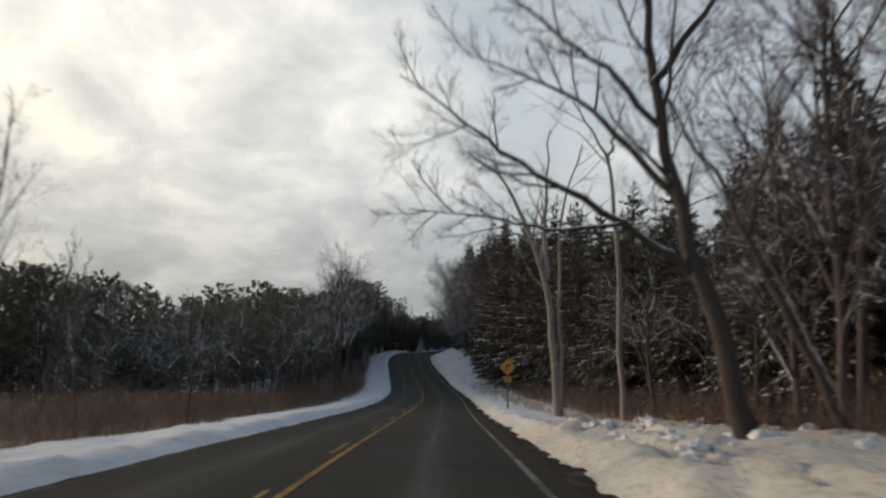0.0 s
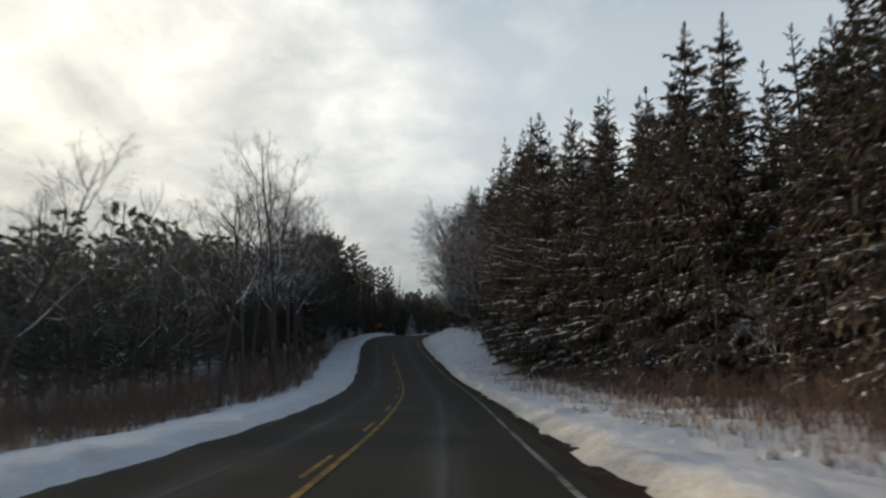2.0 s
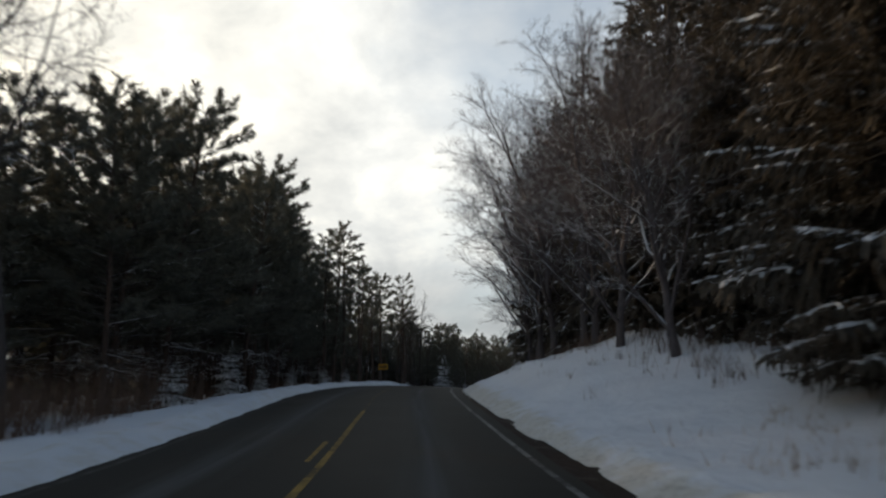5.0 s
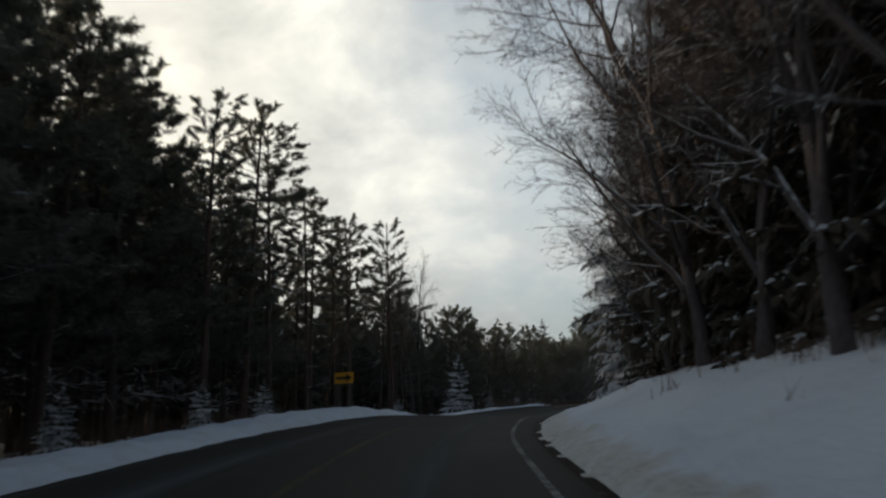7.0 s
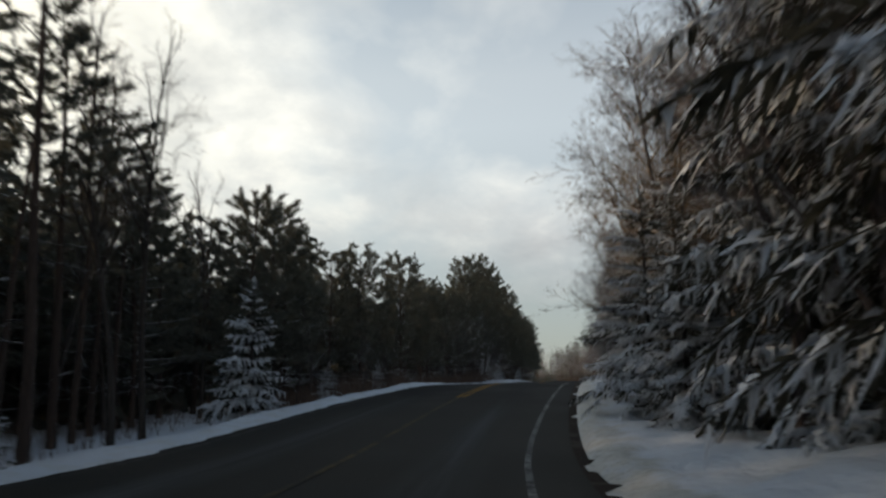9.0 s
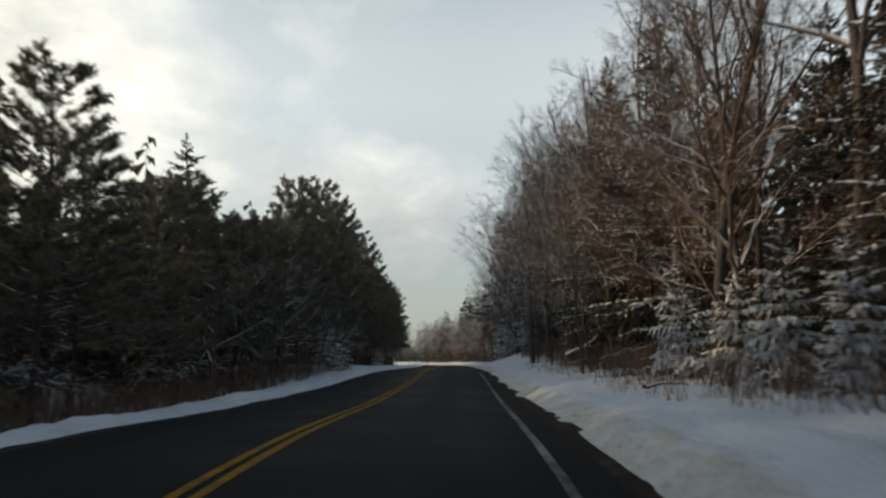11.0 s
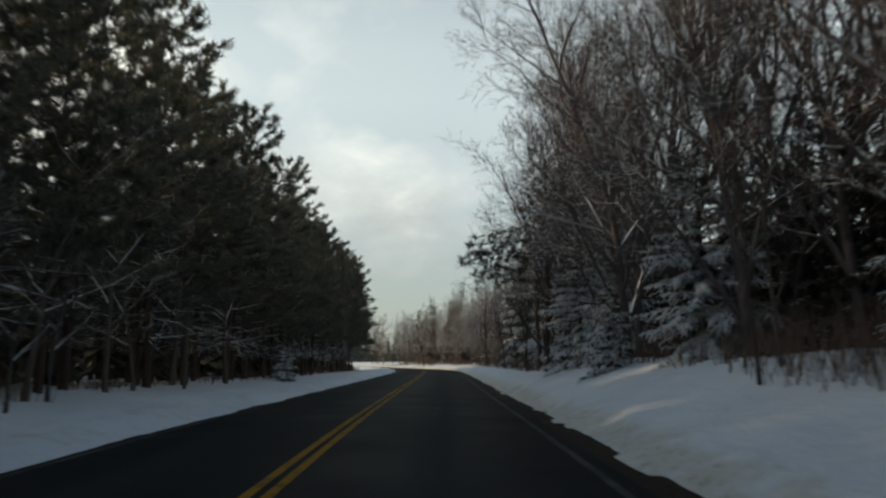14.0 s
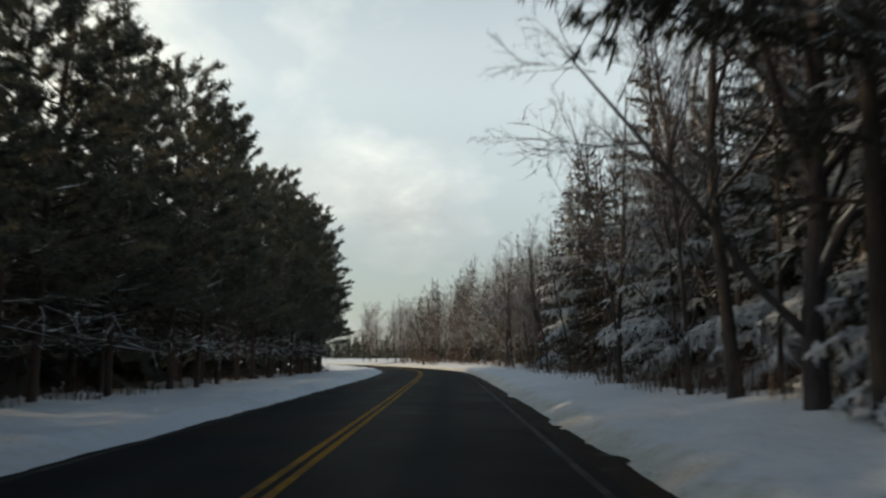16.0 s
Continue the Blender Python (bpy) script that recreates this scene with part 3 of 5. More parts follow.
def frond(seed, n=14, side=0.34, width=0.022, hang=0.5, snow=0.6, thick=0.03, sub=2, pads=0.2):
    """A conifer bough: an axis, side shoots that sag to both sides, and snow lying along its ridge and on some shoots."""
    g = np.random.default_rng(seed)
    u = Unit()
    up = np.array((0, 0, 1.0))
    side_y = np.array((0, 1.0, 0))
    ax = [np.array((x, 0.03 * g.normal() * x, 0.02 * g.normal() * x)) for x in (0, 0.3, 0.6, 0.85, 1.0)]
    u.strip(ax, side_y, (0.012, 0.010, 0.012, 0.014, 0.004), 1)
    for i in range(n):
        for sg in (-1, 1):
            x = 0.06 + 0.92 * (i + g.uniform(-0.2, 1.2)) / n
            base = ax[0] + np.array((x, 0.0, 0.0))
            ln = side * min(1, 0.45 + 1.9 * x) * (1.08 - min(x, 1.0)) ** 0.75 * g.uniform(0.35, 1.35)
            a = g.uniform(0.45, 1.35)
            d = np.array((math.cos(a), sg * math.sin(a), 0.0))
            sag = hang * g.uniform(0.2, 1.5)
            mid = base + d * ln * 0.5 - up * ln * 0.20 * sag + g.normal(size=3) * ln * 0.05
            tip = base + d * ln * 0.92 - up * ln * 0.85 * sag + g.normal(size=3) * ln * 0.08
            across = np.cross(d, up) * 1.0 + up * g.normal() * 0.6
            across /= np.linalg.norm(across)
            u.strip([base, mid, tip], across, (width * 0.7, width * g.uniform(0.7, 1.3), width * 0.25), 1)
            for k in range(sub):
                c = base + (mid - base) * g.uniform(0.3, 1.0) if k % 2 else mid + (tip - mid) * g.uniform(0, 0.7)
                s2 = 1 if k % 2 else -1
                e = c + (d * 0.7 + across * s2 * 0.7 - up * g.uniform(0.1, 0.7)) * ln * g.uniform(0.3, 0.5)
                u.tri(c - d * width * 0.8, c + d * width * 0.8, e, 1)
            if g.random() < pads:
                lift = up * thick * 0.5
                p0, p1 = base + d * ln * 0.15 + lift, mid + lift
                u.strip([p0, (p0 + p1) / 2 + up * thick * 0.4, p1], across, (thick * 0.3, thick * g.uniform(0.6, 1.2), thick * 0.3), 2)
        if g.random() < 0.7:
            # a shoot that hangs straight down from the axis
            q = base + np.array((g.normal() * 0.02, g.normal() * 0.02, -side * hang * g.uniform(0.3, 0.7)))
            u.tri(base - np.array((width, 0, 0)), base + np.array((width, 0, 0)), q, 1)
    if snow:
        rows, ridge = 17, []
        for i in range(rows):
            x = 0.12 + 0.88 * i / (rows - 1)
            w = 0.0 if g.random() > snow + 0.1 else thick * g.uniform(0.35, 1.5) * (0.5 if i in (0, rows - 1) else 1)
            ridge.append((np.array((x + g.normal() * 0.012, g.normal() * 0.018, 0.004 + g.normal() * 0.005)), w))
        k0 = len(u.v)
        for p, w in ridge:
            u.v += [p - side_y * w - up * w * 0.7, p + up * (w * 0.55), p + side_y * w - up * w * 0.7]
        for i in range(rows - 1):
            if ridge[i][1] == 0 and ridge[i + 1][1] == 0:
                continue
            for e in (0, 1):
                k = k0 + 3 * i + e
                u.f += [(k, k + 1, k + 4), (k, k + 4, k + 3)]
                u.m += [2, 2]
    return u.arrays()


def tuft(seed, blades=16, width=0.05, forward=0.5, slot=1):
    """A burst of needles round a twig's end."""
    g = np.random.default_rng(seed)
    u = Unit()
    for _ in range(blades):
        d = g.normal(size=3) + np.array((forward * 1.6, 0, 0))
        d /= np.linalg.norm(d)
        c = np.array((g.uniform(-0.5, 0.15), 0, 0))
        s = np.cross(d, g.normal(size=3))
        s *= width / np.linalg.norm(s)
        u.tri(c - s, c + s, c + d * g.uniform(0.6, 1.0), slot)
    return u.arrays()


def twig_spray(seed, sides=7, fine=3, width=0.006, spread=0.75, slot=0):
    """A branch end with its side twigs and finest twigs."""
    g = np.random.default_rng(seed)
    u = Unit()

    def blade(a, b, w):
        s = np.cross(b - a, g.normal(size=3))
        s *= w / np.linalg.norm(s)
        u.tri(a - s, a + s, b, slot)

    def off(d, ang):
        w = np.cross(d, g.normal(size=3))
        w /= np.linalg.norm(w)
        return d * math.cos(ang) + w * math.sin(ang)

    d = np.array((1.0, 0, 0))
    bend = g.normal(size=3) * 0.07
    blade(np.zeros(3), d + bend, width * 1.5)
    for i in range(sides):
        x = 0.1 + 0.85 * (i + g.random()) / sides
        a = (d + bend) * x
        w = off(d, spread * g.uniform(0.6, 1.1))
        ln = (0.62 - 0.4 * x) * g.uniform(0.7, 1.3)
        blade(a, a + w * ln, width)
        for _ in range(fine):
            y = g.uniform(0.2, 0.9)
            blade(a + w * ln * y, a + w * ln * y + off(w, spread * g.uniform(0.5, 1.1)) * ln * g.uniform(0.25, 0.6), width * 0.75)
    return u.arrays()


def bent(rng, start, way, length, segs, wander, lift=0.0):
    """A wandering line from start; lift bends it up (or down) on its way."""
    pts, d, p = [start.copy()], way.normalized(), start.copy()
    for _ in range(segs):
        d = (d + Vector((rng.gauss(0, wander), rng.gauss(0, wander), rng.gauss(0, wander) + lift))).normalized()
        p = p + d * (length / segs)
        pts.append(p.copy())
    return pts


def along(pts, u):
    f = min(max(u, 0.0), 1.0) * (len(pts) - 1)
    i = min(int(f), len(pts) - 2)
    return pts[i].lerp(pts[i + 1], f - i), (pts[i + 1] - pts[i]).normalized()


def side_way(rng, d, spread, turn=None):
    """A way that leaves d by the angle spread."""
    w = rng.uniform(0, 2 * math.pi) if turn is None else turn
    a = d.cross(Vector((0.2, 0.9, 0.1))).normalized()
    b = d.cross(a)
    return (d * math.cos(spread) + (a * math.cos(w) + b * math.sin(w)) * math.sin(spread)).normalized()


TWIGS = [twig_spray(900 + i) for i in range(6)]


def twiggery(rng, crown, limb, ln, r0, branches, twigs, fine, lift=0.05, start=0.2):
    """Branches along one limb, each with sprays of twigs."""
    for j in range(branches):
        bu = start + (0.99 - start) * (j + rng.random()) / branches
        bp, bd = along(limb, bu)
        bl = ln * rng.uniform(0.25, 0.5) * (1.2 - 0.6 * bu)
        br = bent(rng, bp, side_way(rng, bd, rng.uniform(0.45, 0.95)), bl, 3, 0.16, lift)
        rb = min(max(r0 * (1 - 0.85 * bu) * 0.55, 0.007), 0.035)
        crown.tube([br[0], br[1], br[3]], [rb, rb * 0.7, 0.004], 3)
        for q in range(twigs if fine else max(twigs // 2, 1)):
            tp, td = along(br, 0.15 + 0.85 * (q + rng.random()) / twigs)
            crown.spray(rng.randrange(6), tp, side_way(rng, td, rng.uniform(0.3, 0.8)), bl * rng.uniform(0.35, 0.75))
    tp, td = along(limb, 0.9)
    crown.spray(rng.randrange(6), tp, td, ln * 0.25)


def bare_tree(seed, height, radius, lean=0.0, fork=0.45, spread=0.75, limbs=11, branches=6, twigs=5, bark="bark_grey", kind="bare_tree", label="", first=0.3, fine=1, lift=0.07, stem=""):
    rng = random.Random(seed)
    thing = tagged(new(kind), label or "leafless grey-barked tree with snow along its limbs", "tree")
    trunk, crown = Soup(), Soup()
    spine = bent(rng, Vector((0, 0, -0.3)), Vector((math.sin(lean), 0, math.cos(lean))), height, 10, 0.05, 0.01)
    trunk.tube(spine, [radius * (1.25 if i == 0 else 1) * (1 - 0.92 * i / 10) + 0.008 for i in range(11)], 7)
    for k in range(limbs):
        u = first + (0.97 - first) * (k + rng.random()) / limbs
        p, d = along(spine, u)
        ln = min(height * (fork * (1.15 - u) + 0.06) * rng.uniform(0.7, 1.25), height * 0.38)
        limb = bent(rng, p, side_way(rng, d, spread * rng.uniform(0.7, 1.2), k * 2.4 + rng.uniform(-0.5, 0.5)), ln, 6, 0.12, lift)
        r0 = radius * (1 - 0.9 * u) * 0.6 + 0.008
        crown.tube([limb[0], limb[1], limb[2], limb[4], limb[6]], [r0 * (1 - 0.88 * i / 6) + 0.004 for i in (0, 1, 2, 4, 6)], 4)
        twiggery(rng, crown, limb, ln, r0, branches, twigs, fine)
    trunk.ob("trunk", [MAT[stem or bark]], thing, smooth=True)
    crown.ob("crown", [MAT[bark]], thing, kind="stuff", smooth=True, units=TWIGS, seed=seed)
    return thing


def stem_tree(seed, stems, bark, label, branches=7, twigs=5, fine=1, sub=5, kind="bare_tree"):
    """A tree whose main stems run along given points (x to the road's right, z up); each stem carries side limbs and twigs."""
    rng = random.Random(seed)
    thing = tagged(new(kind), label, "tree")
    trunk, crown = Soup(), Soup()
    for n, (pts, r0, r1) in enumerate(stems):
        pts = [Vector((x, y, z)) for x, y, z in pts]
        fine_pts = [along(pts, u / 14)[0] + Vector((rng.gauss(0, .04), rng.gauss(0, .04), 0)) * (0 if u in (0,) else 1) for u in range(15)]
        ln = sum((b - a).length for a, b in zip(fine_pts, fine_pts[1:]))
        bulge = 1.3 if n == 0 else 1.0
        (trunk if n == 0 else crown).tube(fine_pts, [(r0 + (r1 - r0) * i / 14) * (bulge if i == 0 else 1) for i in range(15)], 8)
        for k in range(sub):
            u = 0.35 + 0.63 * (k + rng.random()) / sub
            p, d = along(fine_pts, u)
            sl = ln * rng.uniform(0.16, 0.34) * (1.2 - 0.5 * u)
            limb = bent(rng, p, side_way(rng, d, rng.uniform(0.5, 0.9)), sl, 5, 0.13, 0.05)
            rs = max((r0 + (r1 - r0) * u) * 0.45, 0.012)
            crown.tube(limb, [rs * (1 - 0.85 * i / 5) + 0.004 for i in range(6)], 4)
            twiggery(rng, crown, limb, sl, rs, branches, twigs, fine)
        twiggery(rng, crown, fine_pts, ln * 0.45, r0 * 0.4, branches, twigs, fine, start=0.5)
    trunk.ob("trunk", [MAT[bark]], thing, smooth=True)
    crown.ob("crown", [MAT[bark]], thing, kind="stuff", smooth=True, units=TWIGS, seed=seed)
    return thing


def spruce_tree(seed, height, radius, fronds, whorls=30, per=9, needles="needle_spruce", kind="spruce_tree", label="", skirt=0.04, droop=0.22, plump=0.66, sway=0.65, rise_top=0.7, rise_low=-0.2, roll=0.35, gaps=0.06):
    """A spire of boughs in whorls; every bough is one of the fronds."""
    rng = random.Random(seed)
    thing = tagged(new(kind), label or "tall dark spruce with snow on drooping boughs", "tree")
    trunk, crown = Soup(), Soup()
    spine = bent(rng, Vector((0, 0, -0.3)), Vector((0, 0, 1)), height + 0.3, 8, 0.01)
    r = height * 0.010 + 0.03
    trunk.tube(spine, [r * (1 - 0.95 * i / 8) + 0.006 for i in range(9)], 6)
    rows = []
    lopsided, phase = rng.uniform(0.0, 0.15), rng.uniform(0, 6.28)
    for k in range(whorls):
        u = min(max(skirt + (0.985 - skirt) * (max(k + rng.uniform(-0.3, 0.3), 0) / whorls) ** 0.92, 0.02), 0.985)
        reach = radius * (1 - u) ** plump * min(1, 0.7 + u * 2.5) + 0.04
        reach *= rng.uniform(0.8, 1.12)
        n = max(4, int(per * (0.5 + 0.5 * (1 - u))))
        for j in range(n):
            if rng.random() < gaps:
                continue
            p, _ = along(spine, min(max(u + rng.gauss(0, 0.008), 0.01), 0.99))
            w = 2 * math.pi * (j + rng.uniform(-0.35, 0.35)) / n + k * 1.3
            ln = reach * rng.uniform(sway, 1.15) * (1 + lopsided * math.cos(w - phase))
            e = rise_low + (rise_top - rise_low) * u ** 1.5 + rng.gauss(0, 0.08)
            rows.append((rng.randrange(len(fronds)) if u < 0.72 or rng.random() < 0.3 else len(fronds) + rng.randrange(3), *p, math.cos(w) * math.cos(e), math.sin(w) * math.cos(e), math.sin(e), ln, rng.gauss(0, roll), droop * rng.uniform(0.4, 1.4) * (1 - 0.8 * u)))
    for _ in range(2):
        rows.append((0, *along(spine, 0.975)[0], rng.gauss(0, .06), rng.gauss(0, .06), 1.0, 0.3 + height * 0.02, rng.uniform(0, 3), 0.0))
    rows = np.array(rows)
    for k, unit in enumerate((*fronds, *SPRIGS)):
        q = rows[rows[:, 0] == k]
        if not len(q):
            continue
        crown.scatter(unit, q[:, 1:4], axes(q[:, 4:7], q[:, 8]), q[:, 7], q[:, 9])
    trunk.ob("trunk", [MAT["bark_dark"]], thing, smooth=True)
    crown.ob("crown", [MAT["bark_dark"], MAT[needles], MAT["laid_snow"]], thing, kind="stuff")
    return thing


TUFTS = [tuft(940 + i, 18, 0.06) for i in range(4)]
TUFTS_MID = [tuft(945 + i, 11, 0.075, 0.3) for i in range(4)]
TUFTS_LOOSE = [tuft(950 + i, 7, 0.12) for i in range(4)]


def pine_tree(seed, height, radius, bare=0.45, branches=46, twigs=5.0, dead=0.2, kind="pine_tree", label="", top=0.55, size=0.34, units=TUFTS, level=0.1, low=0.13, needles="needle_pine"):
    """A pine: level branches that carry tufts of needles towards their ends, and dead limbs below."""
    rng = random.Random(seed)
    thing = tagged(new(kind), label or "tall red pine with a dark tufted crown", "tree")
    trunk, crown = Soup(), Soup()
    spine = bent(rng, Vector((0, 0, -0.3)), Vector((0, 0, 1)), height + 0.3, 9, 0.02)
    r = height * 0.0085 + 0.03
    trunk.tube(spine, [r * (1 - 0.85 * i / 9) + 0.01 for i in range(10)], 7)
    for k in range(branches):
        gone = k < branches * dead
        u = rng.uniform(low, bare + 0.16) if gone else bare + (0.99 - bare) * (k / branches) ** 0.9
        p, _ = along(spine, min(u, 0.99))
        v = max((u - bare) / (1 - bare), 0)
        reach = radius * (rng.uniform(0.4, 1.0) if gone else (1 - v) ** top * min(1, 0.6 + v * 2) * rng.uniform(0.5, 1.2) + 0.3)
        w = k * 2.4 + rng.uniform(-0.5, 0.5)
        d = Vector((math.cos(w), math.sin(w), rng.uniform(-0.3, 0.1) if gone else level + 0.7 * v * v))
        br = bent(rng, p, d, reach, 5, 0.08, 0.02 if gone else 0.05)
        crown.tube([br[0], br[2], br[3], br[5]], [0.035 * (1 - u) + 0.014, 0.02 * (1 - u) + 0.012, 0.014, 0.006], 4, 0)
        if gone:
            for _ in range(6):
                tp, td = along(br, rng.uniform(0.3, 1))
                crown.sliver(rng, tp, tp + side_way(rng, td, 0.8) * reach * rng.uniform(0.2, 0.45), 0.010, 0.003)
            continue
        for q in range(max(4, int(reach * twigs))):
            tp, td = along(br, 0.3 + 0.7 * math.sqrt(rng.random()))
            way = side_way(rng, td, rng.uniform(0.3, 1.0))
            way.z = way.z * 0.5 + 0.15
            ln = rng.uniform(0.12, 0.42) * (0.6 + 0.3 * reach)
            end = tp + way * ln
            crown.sliver(rng, tp, end, 0.010, 0.006)
            for f in (0.55, 1.0):
                crown.spray(rng.randrange(4), tp.lerp(end, f), (way + Vector((0, 0, 0.35))).normalized(), size * rng.uniform(0.75, 1.2))
        crown.spray(rng.randrange(4), br[5], (br[5] - br[4]).normalized(), size)
    crown.spray(0, spine[-1], Vector((0, 0, 1)), size * 1.3)
    trunk.ob("trunk", [MAT["bark_pine"]], thing, smooth=True)
    crown.ob("crown", [MAT["bark_dark"], MAT[needles]], thing, kind="stuff", units=units, seed=seed)
    return thing


def bough_pine(seed, height):
    """A pine whose low boughs reach far out over the road (towards -x)."""
    rng = random.Random(seed)
    thing = tagged(new("pine_tree"), "white pine with dark tufted boughs reaching over the road", "tree")
    trunk, crown = Soup(), Soup()
    spine = bent(rng, Vector((0, 0, -0.3)), Vector((0, 0, 1)), height, 8, 0.03)
    trunk.tube(spine, [0.15 * (1 - 0.85 * i / 8) + 0.01 for i in range(9)], 7)
    for k in range(34):
        u = 0.22 + 0.76 * k / 34
        p, _ = along(spine, u)
        over = k in (8, 9, 10, 12, 13, 15, 16, 18)
        w = math.pi + rng.uniform(-0.35, 0.35) if over else k * 2.4
        ln = rng.uniform(3.4, 4.4) if over else rng.uniform(1.3, 2.2) * (1.15 - 0.6 * u)
        br = bent(rng, p, Vector((math.cos(w), math.sin(w), rng.uniform(0.1, 0.35))), ln, 7, 0.07, -0.05)
        crown.tube([br[0], br[2], br[4], br[7]], [0.045, 0.03, 0.02, 0.006], 4, 0)
        for q in range(int(ln * 9)):
            tp, td = along(br, 0.25 + 0.75 * rng.random())
            way = side_way(rng, td, rng.uniform(0.5, 1.2))
            way.z -= 0.35
            c = tp + way * rng.uniform(0.1, 0.5)
            crown.sliver(rng, tp, c, 0.012, 0.005)
            crown.spray(rng.randrange(4), c, way, rng.uniform(0.26, 0.36))
    trunk.ob("trunk", [MAT["bark_dark"]], thing, smooth=True)
    crown.ob("crown", [MAT["bark_dark"], MAT["needle_far"]], thing, kind="stuff", units=TUFTS, seed=seed)
    return thing


def shrub(seed, height, stems=9, bark="twig_red", kind="shrub", label=""):
    rng = random.Random(seed)
    thing = tagged(new(kind), label or "leafless reddish-brown roadside brush", "shrub")
    twig = Soup()
    for k in range(stems):
        w = rng.uniform(0, 6.28)
        st = bent(rng, Vector((rng.uniform(-.3, .3), rng.uniform(-.3, .3), -0.1)), Vector((math.cos(w) * .5, math.sin(w) * .5, 1)), height * rng.uniform(0.6, 1.1), 4, 0.1)
        twig.tube([st[0], st[2], st[4]], [0.018, 0.010, 0.004], 3)
        for j in range(7):
            p, d = along(st, rng.uniform(0.25, 1))
            b = bent(rng, p, side_way(rng, d, 0.6), height * rng.uniform(0.15, 0.4), 2, 0.15)
            twig.sliver(rng, b[0], b[1], 0.009, 0.006)
            twig.sliver(rng, b[1], b[2], 0.006, 0.0)
            for _ in range(2):
                p2, d2 = along(b, rng.uniform(0.2, 1))
                twig.sliver(rng, p2, p2 + side_way(rng, d2, 0.6) * height * 0.14, 0.006, 0.0)
    twig.ob("crown", [MAT[bark]], thing, kind="stuff")
    return thing


SPRIGS = [frond(790 + i, 7, 0.5, 0.075, 0.55, 0.35, 0.03, 1, 0.15) for i in range(3)]
FRONDS = [frond(800 + i, 12, 0.44, 0.034, 0.7, 0.36, 0.018, 1, 0.16) for i in range(5)]
FRONDS_NEAR = [frond(810 + i, 25, 0.40, 0.0145, 0.8, 0.5, 0.018, 2, 0.25) for i in range(6)]
FRONDS_DARK = [frond(820 + i, 5, 0.46, 0.08, 0.6, 0.25, 0.03, 0, 0.0) for i in range(3)]
FRONDS_LADEN = [frond(830 + i, 26, 0.36, 0.014, 0.7, 0.6, 0.026, 3, 0.5) for i in range(6)]
FRONDS_SMALL = [frond(840 + i, 10, 0.44, 0.042, 1.0, 0.8, 0.045, 1, 0.6) for i in range(4)]

